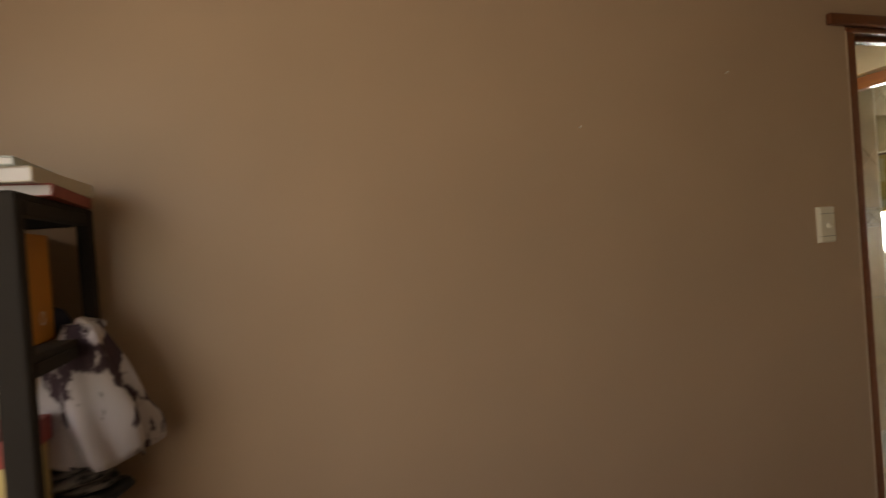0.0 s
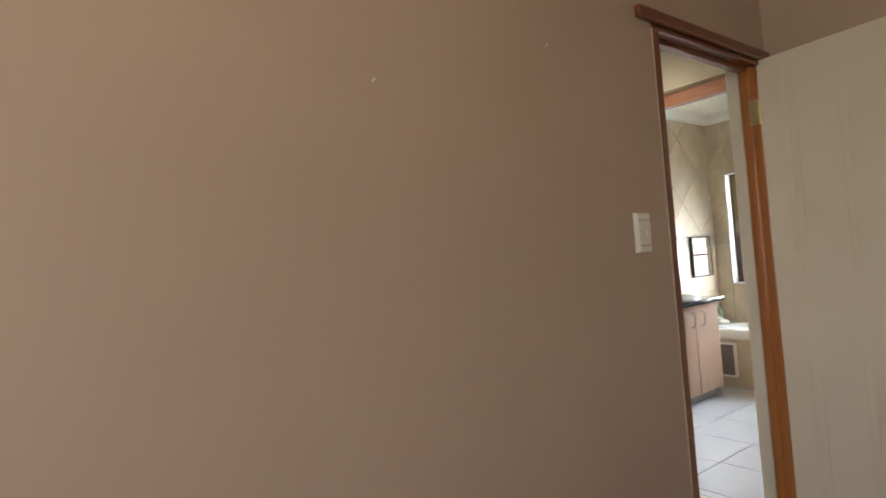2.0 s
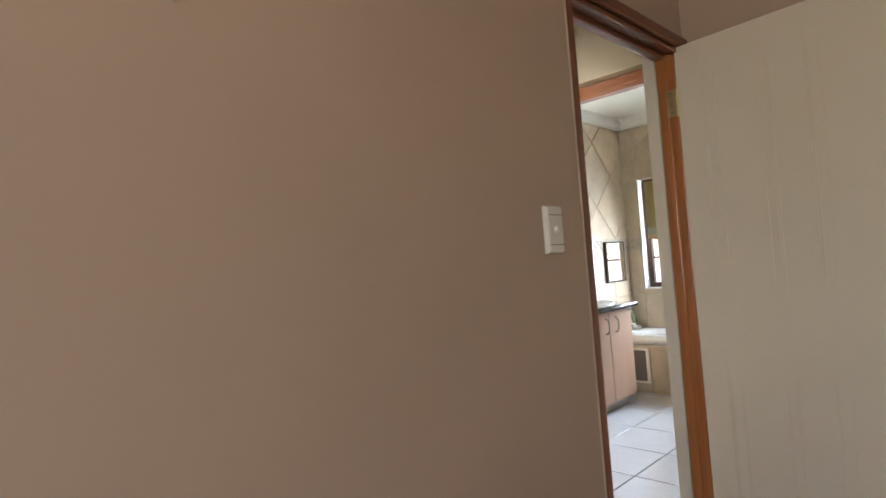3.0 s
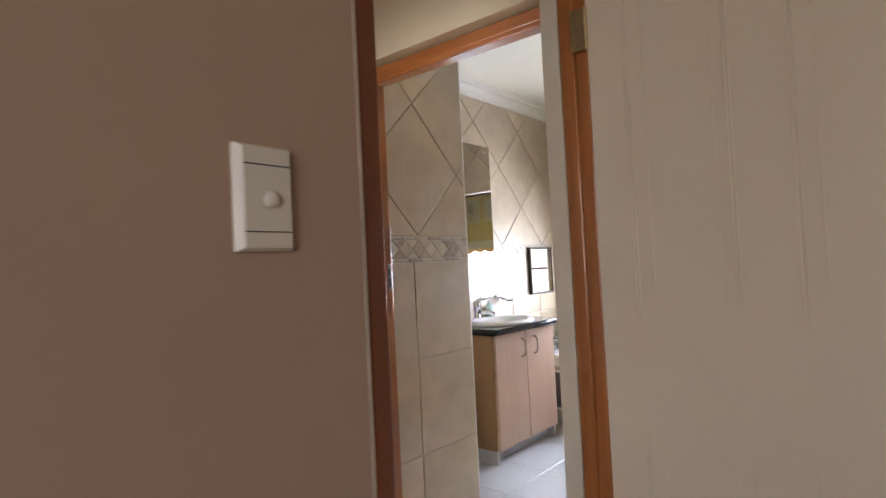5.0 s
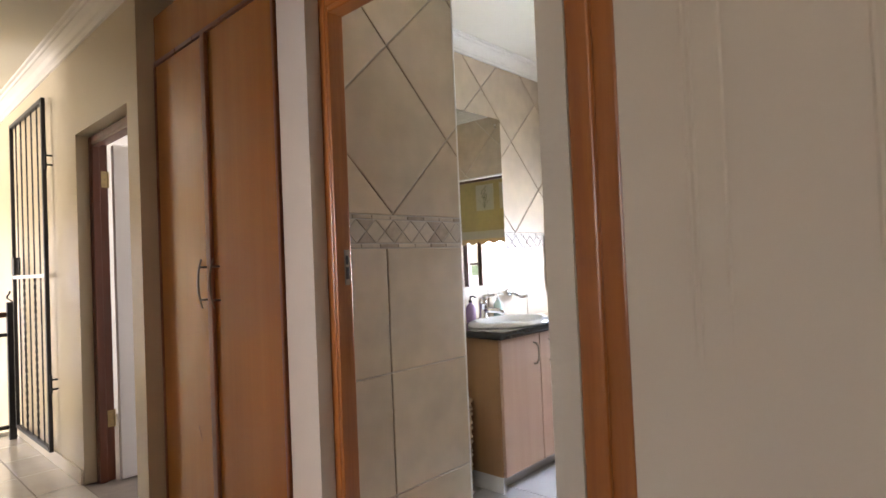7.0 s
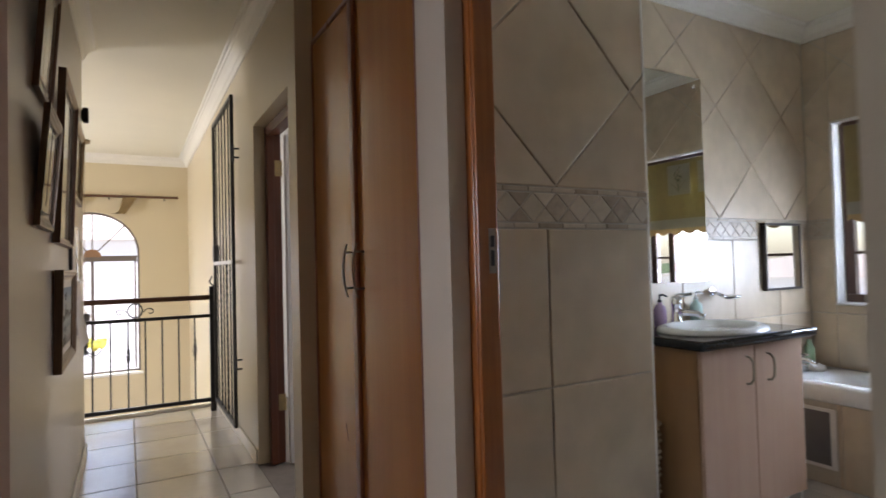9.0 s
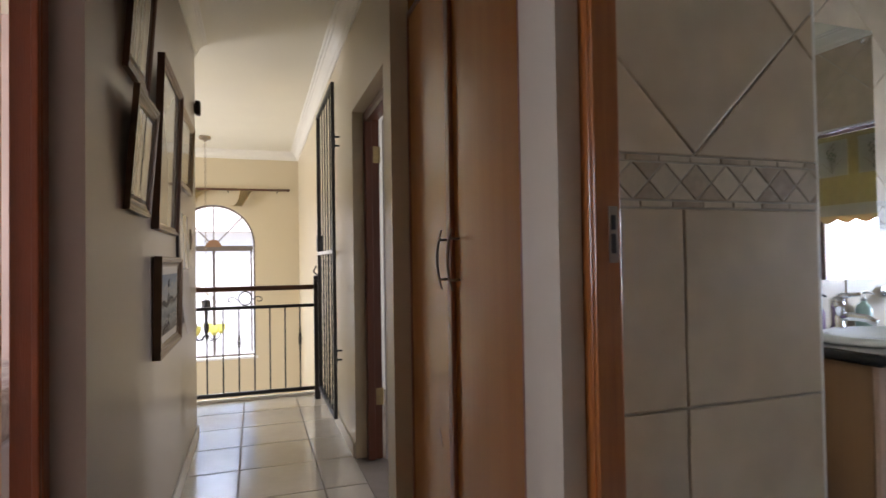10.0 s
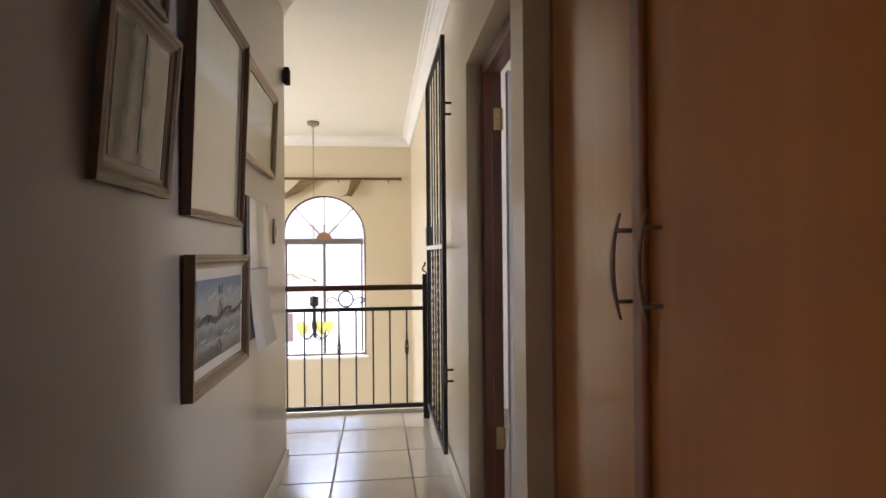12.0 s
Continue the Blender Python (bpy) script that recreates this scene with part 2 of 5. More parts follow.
def lathe(bm, profile, c, seg=20, sx=1.0, sy=1.0):
    """Turns (radius, height) pairs about the upright axis through c."""
    rings = [[bm.verts.new((c[0] + r * sx * math.cos(2 * math.pi * k / seg), c[1] + r * sy * math.sin(2 * math.pi * k / seg), c[2] + z)) for k in range(seg)] for r, z in profile]
    for a, b in zip(rings, rings[1:]):
        for k in range(seg):
            bm.faces.new((a[k], a[(k + 1) % seg], b[(k + 1) % seg], b[k]))
    bm.faces.new(rings[0][::-1])
    bm.faces.new(rings[-1])
    return bm


def clip(poly, lo, hi):
    """A convex polygon cut to a rectangle."""
    for ax in (0, 1):
        for lim, sgn in ((lo[ax], 1), (hi[ax], -1)):
            out = []
            for i, p in enumerate(poly):
                q = poly[(i + 1) % len(poly)]
                pin, qin = sgn * (p[ax] - lim) >= 0, sgn * (q[ax] - lim) >= 0
                if pin:
                    out.append(p)
                if pin != qin:
                    k = (lim - p[ax]) / (q[ax] - p[ax])
                    out.append((p[0] + k * (q[0] - p[0]), p[1] + k * (q[1] - p[1])))
            poly = out
            if len(poly) < 3:
                return []
    return poly


def shrink(poly, d):
    """A convex polygon with each edge moved in by d."""
    n = len(poly)
    area = sum(poly[i][0] * poly[(i + 1) % n][1] - poly[(i + 1) % n][0] * poly[i][1] for i in range(n))
    if area < 0:
        poly = poly[::-1]
    lines = []
    for i in range(n):
        (x0, y0), (x1, y1) = poly[i], poly[(i + 1) % n]
        ln = math.hypot(x1 - x0, y1 - y0)
        if ln < 1e-4:
            continue
        nx, ny = -(y1 - y0) / ln, (x1 - x0) / ln
        lines.append((nx, ny, nx * x0 + ny * y0 + d))
    out = []
    for i, (a, b, c) in enumerate(lines):
        d2, e, f = lines[i - 1]
        det = d2 * b - a * e
        if abs(det) < 1e-9:
            continue
        out.append(((f * b - c * e) / det, (d2 * c - a * f) / det))
    n = len(out)
    if n < 3 or sum(out[i][0] * out[(i + 1) % n][1] - out[(i + 1) % n][0] * out[i][1] for i in range(n)) < 1e-4:
        return []
    return out


def tile_bm(bm, poly, place, thick, joint=0.0025, edge=0.0025):
    """One tile: a raised plate with a slight arris. place(u, v, w): w out of the wall."""
    p0, p1 = shrink(poly, joint), shrink(poly, joint + edge)
    if not p0 or not p1 or len(p0) != len(p1):
        return False
    rings = [[bm.verts.new(place(u, v, 0)) for u, v in p0], [bm.verts.new(place(u, v, thick - edge * 0.6)) for u, v in p0], [bm.verts.new(place(u, v, thick)) for u, v in p1]]
    for a, b in zip(rings, rings[1:]):
        for i in range(len(a)):
            bm.faces.new((a[i], a[(i + 1) % len(a)], b[(i + 1) % len(b)], b[i]))
    bm.faces.new(rings[2])
    return True


def lay(poly, place, thick, material, parent, name="tile", joint=0.0025, edge=0.0025):
    bm = bmesh.new()
    if tile_bm(bm, poly, place, thick, joint, edge):
        part(name, bm, material, parent)
    else:
        bm.free()


def rect(u0, v0, u1, v1):
    return [(u0, v0), (u1, v0), (u1, v1), (u0, v1)]


def cornice(name, a, b, inward, top=2.60, size=0.11):
    """A stepped plaster cove from a to b, on the side that inward names."""
    prof = [(0, 0), (0.018, 0), (0.022, 0.012), (0.03, 0.02), (0.034, 0.04), (0.05, 0.066), (0.072, 0.084), (0.082, 0.086), (0.088, 0.1), (0.104, 0.102), (0.11, 0.11), (0, 0.11)]
    k = size / 0.11
    bm = bmesh.new()
    prism(bm, [(a[0] + inward[0] * u * k, a[1] + inward[1] * u * k, top - size + v * k) for u, v in prof], [(b[0] + inward[0] * u * k, b[1] + inward[1] * u * k, top - size + v * k) for u, v in prof])
    return setting(name, bm, CORN)


def jamb_set(name, along, side, c0, c1, d0, d1, stop_at, head_z, label, rebate=0.045, jt=0.045, st=0.017, wood=None, wood_head=None, jt0=None, wood_far=None):
    """A timber door frame of two jambs and a head. along: the axis of the opening's width; c0, c1: its outer edges; d0, d1: its depth on the
    other axis; stop_at: at which end of the depth the stop stands (0 or 1)."""
    def bx(bm, ca, cb, da, db, za, zb):
        lo = (ca, da, za) if along == "x" else (da, ca, za)
        hi = (cb, db, zb) if along == "x" else (db, cb, zb)
        add_box(bm, lo, hi, 0.004)
    root = new(name)
    root.location = ((c0 + c1) / 2, (d0 + d1) / 2, 0) if along == "x" else ((d0 + d1) / 2, (c0 + c1) / 2, 0)
    tagged(root, label, "door frame", kind="structure")
    s0, s1 = (d0, d0 + (d1 - d0) - rebate) if stop_at == 0 else (d0 + rebate, d1)
    for e, sg in ((c0, 1), (c1, -1)):
        jw, sw = (jt0, 0.008) if jt0 and sg == 1 else (jt, st)
        bm = bmesh.new()
        bx(bm, min(e, e + sg * jw), max(e, e + sg * jw), d0, d1, 0, head_z + 0.045)
        bx(bm, min(e + sg * (jw - 0.002), e + sg * (jw + sw)), max(e + sg * (jw - 0.002), e + sg * (jw + sw)), s0 + 0.002, s1 - 0.002, 0, head_z)
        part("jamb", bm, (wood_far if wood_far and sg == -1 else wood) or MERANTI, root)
    bm = bmesh.new()
    bx(bm, c0 + jt + 0.001, c1 - jt - 0.001, d0 + 0.001, d1 - 0.001, head_z, head_z + 0.046)
    bx(bm, c0 + jt + st, c1 - jt - st, s0 + 0.003, s1 - 0.003, head_z - 0.017, head_z + 0.002)
    part("head", bm, wood_head or MERANTIX, root)
    return root


def butt_hinge(parent, c, axis, h=0.10):
    """A brass butt hinge: two plates and a knuckle. axis: the plates' normal."""
    x, y, z = c
    bm = bmesh.new()
    if axis == "x":
        add_box(bm, (x - 0.0015, y, z), (x + 0.0015, y + 0.034, z + h), 0.0006, 1)
        tube(bm, [(x, y - 0.005, z), (x, y - 0.005, z + h)], 0.006)
        holes = [((x - 0.0015, y + 0.018, z + h * k), (x - 0.003, y + 0.018, z + h * k)) for k in (0.15, 0.5, 0.85)]
    else:
        add_box(bm, (x, y - 0.0015, z), (x + 0.034, y + 0.0015, z + h), 0.0006, 1)
        tube(bm, [(x + 0.039, y, z), (x + 0.039, y, z + h)], 0.006)
        holes = [((x + 0.018, y - 0.0015, z + h * k), (x + 0.018, y - 0.003, z + h * k)) for k in (0.15, 0.5, 0.85)]
    hinge = part("hinge", bm, BRASS, parent, "aged brass butt hinge")
    for a, b in holes:
        part("screw", tube(bmesh.new(), [a, b], 0.0035), NICKEL, hinge)
    return hinge


# ---- the shell ----
TOP, HTOP = 2.60, 2.70
YN, XN = 8.287, 1.268  # the stairwell's far wall, and the east wall where it meets it
# the wall between bedroom and hall, with the doorway
setting("wall_bedroom_door", boxes(((-2.62, 0, 0), (0.19, 0.129, TOP)), ((0.19, 0, 2.032), (0.969, 0.084, TOP)), ((0.969, 0, 0), (1.36, 0.084, TOP))), TAUPE)
setting("wall_doorway_reveal", boxes(((0.1905, 0.0845, 2.04), (0.937, 0.129, TOP)), ((0.937, 0.0845, 0), (1.36, 0.129, TOP))), REVEAL)
setting("wall_hall_end", boxes(((0.17, 0.1295, 0), (0.262, 0.133, HTOP)), ((0.2905, 0.1295, 2.045), (0.941, 0.133, HTOP)), ((0.9415, 0.1295, 0), (1.239, 0.133, HTOP))), REVEAL)
setting("wall_bedroom_east", box((1.0, -3.7, 0), (1.12, -0.0005, TOP)), TAUPE)
setting("wall_bedroom_west", boxes(((-2.74, -3.7, 0), (-2.62, -2.5, TOP)), ((-2.74, -2.5, 0), (-2.62, -0.9, 0.9)), ((-2.74, -2.5, 2.1), (-2.62, -0.9, TOP)), ((-2.74, -0.9, 0), (-2.62, 0.129, TOP))), TAUPE)
setting("wall_bedroom_south", box((-2.62, -3.7, 0), (1.0, -3.58, TOP)), TAUPE)
setting("floor_bedroom", box((-2.74, -3.7, -0.15), (1.36, 0.129, -0.002)), mat("brown_carpet", (0.22, 0.15, 0.10), 0.95, mottle=0.25, scale=80, bump=0.6, bscale=300))
setting("ceiling_bedroom", box((-2.74, -3.7, TOP), (1.36, 0.129, TOP + 0.15)), CEIL)

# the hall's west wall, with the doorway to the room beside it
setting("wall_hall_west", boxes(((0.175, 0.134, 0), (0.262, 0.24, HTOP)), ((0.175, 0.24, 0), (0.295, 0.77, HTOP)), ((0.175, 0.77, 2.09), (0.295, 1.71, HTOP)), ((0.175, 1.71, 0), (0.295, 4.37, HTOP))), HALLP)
# the hall's east wall: bathroom doorway, cupboard recess, second doorway
setting("wall_hall_east", boxes(((1.24, 0.134, 0), (1.36, 0.20, HTOP)), ((1.24, 0.20, 2.09), (1.36, 1.152, HTOP)), 
                                ((1.24, 2.555, 0), (1.36, 2.70, HTOP)), ((1.24, 2.70, 2.085), (1.36, 3.57, HTOP)), ((1.24, 3.57, 0), (1.36, 4.0, HTOP))), CREAM)
bm = bmesh.new()
for z0, z1, y0 in ((0, HTOP, 4.0005), (-2.8, -0.001, 5.3)):
    x0 = 1.24 + (XN - 1.24) * (y0 - 4) / (YN - 4)
    prism(bm, [(x0, y0, z0), (1.36, y0, z0), (1.36, y0, z1), (x0, y0, z1)], [(XN, YN + 0.155, z0), (1.40, YN + 0.155, z0), (1.40, YN + 0.155, z1), (XN, YN + 0.155, z1)])
setting("wall_stair_east", bm, CREAM)
# The pier's hall paint is greyed to carry the bluish light on it.
setting("wall_hall_pier", boxes(((1.24, 1.1525, 0), (1.2915, 1.313, HTOP)), ((1.292, 1.1735, 0), (1.36, 1.313, HTOP))), mat("cool_lit_hall_paint", (0.62, 0.57, 0.50), 0.36, mottle=0.05, scale=3, bump=0.15, bscale=45, cloudy=True))
setting("wall_cupboard_back", boxes(((1.92, 1.3265, 0), (1.96, 2.59, HTOP)), ((1.3605, 2.556, 0), (1.9195, 2.60, HTOP))), CREAM)
# the stairwell
setting("ceiling_hall", boxes(((-3.1, 0.130, HTOP), (XN - 0.002, YN + 0.155, HTOP + 0.15)),), CEIL)
# The window opening in this unseen wall is assumed, for the landing's added lamp.
setting("wall_landing_west", boxes(((-3.1, 4.37, -2.8), (-3.0, 5.7, HTOP)), ((-3.1, 5.7, -2.8), (-3.0, 7.1, 0.2)), ((-3.1, 5.7, 2.0), (-3.0, 7.1, HTOP)), ((-3.1, 7.1, -2.8), (-3.0, YN + 0.155, HTOP))), CREAM)
setting("wall_landing_south", box((-3.0, 4.25, 0), (0.1745, 4.3695, HTOP)), CREAM)
setting("floor_stairwell", box((-3.0, 5.36, -2.9), (XN - 0.002, YN, -2.8)), FLOORT)

# the far wall with its arched window
WX, WR, WS, WB = 0.159, 0.526, 1.441, -0.077


def arched_wall():
    bm = bmesh.new()
    y0, y1, n = YN, YN + 0.155, 24
    add_box(bm, (-3.0, y0, -2.8), (WX - WR, y1, HTOP))
    add_box(bm, (WX + WR, y0, -2.8), (XN - 0.0005, y1, HTOP))
    add_box(bm, (WX - WR, y0, -2.8), (WX + WR, y1, WB))
    for i in range(n):
        a, b = math.pi * i / n, math.pi * (i + 1) / n
        xa, za, xb, zb = WX - WR * math.cos(a), WS + WR * math.sin(a), WX - WR * math.cos(b), WS + WR * math.sin(b)
        prism(bm, [(xa, y0, za), (xb, y0, zb), (xb, y0, HTOP), (xa, y0, HTOP)], [(xa, y1, za), (xb, y1, zb), (xb, y1, HTOP), (xa, y1, HTOP)])
    return bm


setting("wall_stair_north", arched_wall(), CREAM)

for nm, a, b, inw in (("cornice_east", (1.24, 2.556, 0), (XN, YN, 0), (-1, 0)), ("cornice_north", (-3.0, YN, 0), (XN, YN, 0), (0, -1)),
                      ("cornice_west", (0.295, 0.13, 0), (0.295, 4.37, 0), (1, 0)), ("cornice_landing", (-3.0, 4.37, 0), (0.2945, 4.37, 0), (0, 1)),
                      ("cornice_door", (0.295, 0.133, 0), (1.24, 0.133, 0), (0, 1))):
    cornice(nm, a, b, inw, HTOP, 0.085 if nm == "cornice_west" else 0.11)

# skirting
setting("baseboard_west", box((0.2955, 1.72, 0), (0.307, 4.382, 0.085), 0.004), SILL)
setting("baseboard_west_end", box((0.0, 4.3705, 0), (0.306, 4.382, 0.085), 0.004), SILL)
setting("baseboard_east", box((1.2275, 3.59, 0), (1.2395, 5.34, 0.085), 0.004), REVEAL)

# rooms beside the hall
setting("wall_west_room", boxes(((-3.1, 0.130, 0), (-3.0, 1.75, HTOP)), ((-3.1, 1.75, 0), (-3.0, 3.05, 0.9)), ((-3.1, 1.75, 2.1), (-3.0, 3.05, HTOP)), ((-3.1, 3.05, 0), (-3.0, 4.3695, HTOP)),
                                ((-3.0, 4.20, 0), (0.1745, 4.249, HTOP)), ((-3.0, 0.130, 0), (0.1745, 0.18, HTOP))), PINKW)
setting("floor_west_room", box((-3.1, 0.130, -0.15), (0.21, 4.3695, -0.001)), mat("beige_carpet", (0.42, 0.33, 0.25), 0.95, mottle=0.2, scale=70, bump=0.5, bscale=300))
setting("wall_back_room", boxes(((1.3605, 2.601, 0), (4.4, 2.66, TOP)), ((1.3605, 5.3, 0), (4.4, 5.4, TOP)), ((4.4, 2.601, 0), (4.5, 3.1, TOP)), ((4.4, 3.1, 0), (4.5, 4.3, 0.9)), ((4.4, 3.1, 2.1), (4.5, 4.3, TOP)), ((4.4, 4.3, 0), (4.5, 5.4, TOP))), LEAFW)
setting("floor_back_room", box((1.2405, 2.601, -0.15), (4.5, 5.4, -0.004)), mat("grey_carpet", (0.26, 0.22, 0.19), 0.95, mottle=0.2, scale=70, bump=0.5, bscale=300))
setting("ceiling_back_room", box((1.2405, 2.601, TOP), (4.5, 5.4, TOP + 0.15)), CEIL)

# ---- the bathroom shell ----
setting("wall_bathroom_stub", box((1.3605, 1.208, 0), (1.992, 1.326, TOP)), BATHG)
YV, XW = 1.915, 4.245
setting("wall_bathroom_north", box((1.961, YV + 0.008, 0), (XW, 2.05, TOP)), BATHG)
BW0, BW1, BZ0, BZ1 = 0.60, 1.772, 0.892, 1.99
setting("wall_bathroom_east", boxes(((XW + 0.008, BW1, 0), (4.44, 2.05, TOP)), ((XW + 0.008, BW0, 0), (4.44, BW1, BZ0)), ((XW + 0.008, BW0, BZ1), (4.44, BW1, TOP)), ((XW + 0.008, -1.1, 0), (4.44, BW0, TOP))), BATHG)
setting("wall_bathroom_south", box((1.361, -1.1, 0), (XW + 0.008, -1.0, TOP)), BATHT)
setting("wall_bathroom_west", box((1.25, -1.0, 0), (1.36, -0.0005, TOP)), BATHT)
setting("ceiling_bathroom", box((1.2405, -1.1, TOP), (4.45, 2.6005, TOP + 0.15)), CEIL)
cornice("cornice_bathroom_north", (1.97, YV, 0), (XW, YV, 0), (0, -1), size=0.09)
cornice("cornice_bathroom_east", (XW, -1.0, 0), (XW, YV, 0), (-1, 0), size=0.09)
setting("window_reveal_plaster", boxes(((XW + 0.002, BW1 - 0.008, BZ0 + 0.0125), (4.438, BW1 - 0.0005, BZ1 - 0.0005)), ((XW + 0.002, BW0 + 0.0005, BZ0 + 0.0125), (4.438, BW0 + 0.008, BZ1 - 0.0005)), ((XW + 0.002, BW0 + 0.0085, BZ1 - 0.008), (4.438, BW1 - 0.0085, BZ1 - 0.0005)), ((XW - 0.01, BW0, BZ0 + 0.0005), (4.438, BW1 - 0.001, BZ0 + 0.012))), SILL)

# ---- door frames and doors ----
# The far jamb faces the window, so it takes the lighter, lit wood colour.
fr = jamb_set("door_frame_bedroom", "x", 0, 0.193, 0.966, 0.011, 0.082, 1, 1.992, "varnished reddish meranti frame of the bedroom doorway", jt=0.025, st=0.010, rebate=0.03, jt0=0.0385, wood_far=LITW)
part("architrave", box((0.104, -0.022, 2.003), (0.999, -0.0005, 2.042), 0.006), MERANTIX, fr, "dark varnished timber head strip")
part("head_face", box((0.195, -0.004, 1.985), (0.93, 0.010, 2.002), 0.003), MERANTIX, fr)
part("side_face", box((0.196, -0.003, 0), (0.2290, 0.010, 1.984), 0.003), MERANTI, fr)
part("plaster_bead", box((0.1870, -0.004, 0), (0.1935, -0.0005, 1.99), 0.0018), mat("rough_plaster_edge", (0.56, 0.45, 0.345), 0.5, mottle=0.3, scale=20, bump=0.4, bscale=60), fr, "pale plaster edge bead")
part("lock_keep", box((0.2317, 0.012, 1.205), (0.2342, 0.036, 1.295), 0.0006, 1), SLOT, fr, "dark metal lock keep")
fb = jamb_set("door_frame_bathroom", "y", 0, 0.205, 1.172, 1.2925, 1.362, 0, 2.04, "varnished meranti frame of the bathroom doorway in a lit orange tone", rebate=0.006, jt=0.050, st=0.012, wood=LITW, wood_head=LITX)
sp = part("strike_plate", box((1.324, 1.1072, 1.170), (1.344, 1.1098, 1.280), 0.0006, 1), NICKEL, fb, "worn metal strike plate")
part("latch_hole", box((1.328, 1.1058, 1.234), (1.338, 1.1070, 1.262)), SLOT, sp)
part("bolt_hole", box((1.328, 1.1058, 1.188), (1.338, 1.1070, 1.226)), SLOT, sp)
jamb_set("door_frame_back_room", "y", 0, 2.703, 3.567, 1.305, 1.395, 0, 2.03, "varnished meranti frame of the open doorway in a shaded tone", wood=SHADEW, wood_head=SHADEW)
jamb_set("door_frame_west_room", "y", 0, 0.773, 1.707, 0.158, 0.223, 1, 2.035, "dark reddish timber frame beside the pictures", wood=REDW)


def door_leaf(name, label, hinge, length, angle, thick=0.04, h=1.998, lines=True, paint=None):
    """A door leaf with its embossed upright grooves; it stands at angle degrees from the x axis, from its hinge."""
    root = thing(name, (hinge[0], hinge[1], 0.006), label, "door")
    m = pose(hinge[0], hinge[1], 0.006, 0, 0, angle)
    bm = box((0, -thick / 2, 0), (length, thick / 2, h), 0.002)
    bm.transform(m)
    part("leaf", bm, paint or LEAF, root)
    if lines:
        for u, za, zb in ((0.086, 1.088, 1.95), (0.094, 1.085, 1.955), (0.128, 1.113, 1.92), (0.268, 1.113, 1.93), (0.294, 1.090, 1.95), (0.302, 1.083, 1.96), (0.405, 1.085, 1.96), (0.413, 1.09, 1.95), (0.445, 1.113, 1.92),
                          (0.088, 0.15, 0.888), (0.096, 0.15, 0.885), (0.130, 0.18, 0.86), (0.270, 0.18, 0.86), (0.297, 0.15, 0.89), (0.305, 0.15, 0.896), (0.408, 0.15, 0.89), (0.445, 0.18, 0.86)):
            for s in (-1, 1):
                bm = bmesh.new()
                tube(bm, [(u, s * thick / 2, za), (u, s * (thick / 2 + 0.0002), za + 0.09), (u + 0.002, s * (thick / 2 + 0.0002), zb - 0.09), (u + 0.002, s * thick / 2, zb)], [0.0006, 0.0030, 0.0024, 0.0005], 6)
                bm.transform(m)
                part("groove_bead", bm, LEAF, root)
    return root


bl = door_leaf("bedroom_door", "open cream-painted door with faint embossed upright lines", (0.9480, 0.004), 0.70, -95.3)
for z in (1.755, 0.18):
    butt_hinge(bl, (0.9290, 0.013, z), "x")
dl = door_leaf("back_room_door", "open white-painted door on brass hinges", (1.41, 3.482), 0.80, 2.0, h=2.02, lines=False, paint=LEAFW)
for z in (1.77, 0.32):
    butt_hinge(dl, (1.357, 3.5205, z), "y")
door_leaf("west_room_door", "open cream-painted door standing inside its room", (0.146, 1.640), 0.80, 180, thick=0.044, lines=False)

# ---- bedroom: light switch, nails, shelf ----
sw = thing("light_switch", (0.042, 0, 1.28), "ivory plastic two-line wall switch plate with a round button", "light switch")
bm = bmesh.new()
prism(bm, [(x, -0.0003, z) for x, z in rect(0.005, 1.286, 0.077, 1.404)], [(x, -0.006, z) for x, z in rect(0.005, 1.286, 0.077, 1.404)])
prism(bm, [(x, -0.006, z) for x, z in rect(0.005, 1.286, 0.077, 1.404)], [(x, -0.013, z) for x, z in rect(0.013, 1.290, 0.073, 1.400)])
bmesh.ops.remove_doubles(bm, verts=bm.verts, dist=0.0001)
bmesh.ops.bevel(bm, geom=[e for e in bm.edges if e.calc_face_angle(0) > 0.3], offset=0.0012, segments=2, affect="EDGES")
part("plate", bm, PLAST, sw)
part("joint_line", box((0.014, -0.0136, 1.3805), (0.072, -0.0128, 1.3818)), SLOT, sw)
part("joint_line", box((0.014, -0.0136, 1.3065), (0.072, -0.0128, 1.3078)), SLOT, sw)
bm = lathe(bmesh.new(), [(0.0095, 0), (0.0095, 0.004), (0.008, 0.007), (0.004, 0.0082)], (0, 0, 0), 20)
bm.transform(pose(0.045, -0.013, 1.343, 90, 0, 0))
part("button", bm, PLAST, sw, smooth=True)
for x, z in ((-0.846, 1.674), (-0.319, 1.838)):
    nl = thing("wall_nail", (x, 0, z), "small bare nail stuck in the painted wall", "nail", "nails in the wall")
    part("shank", tube(bmesh.new(), [(x, 0.001, z), (x, -0.012, z + 0.003)], [0.0016, 0.0022]), STEEL, nl)


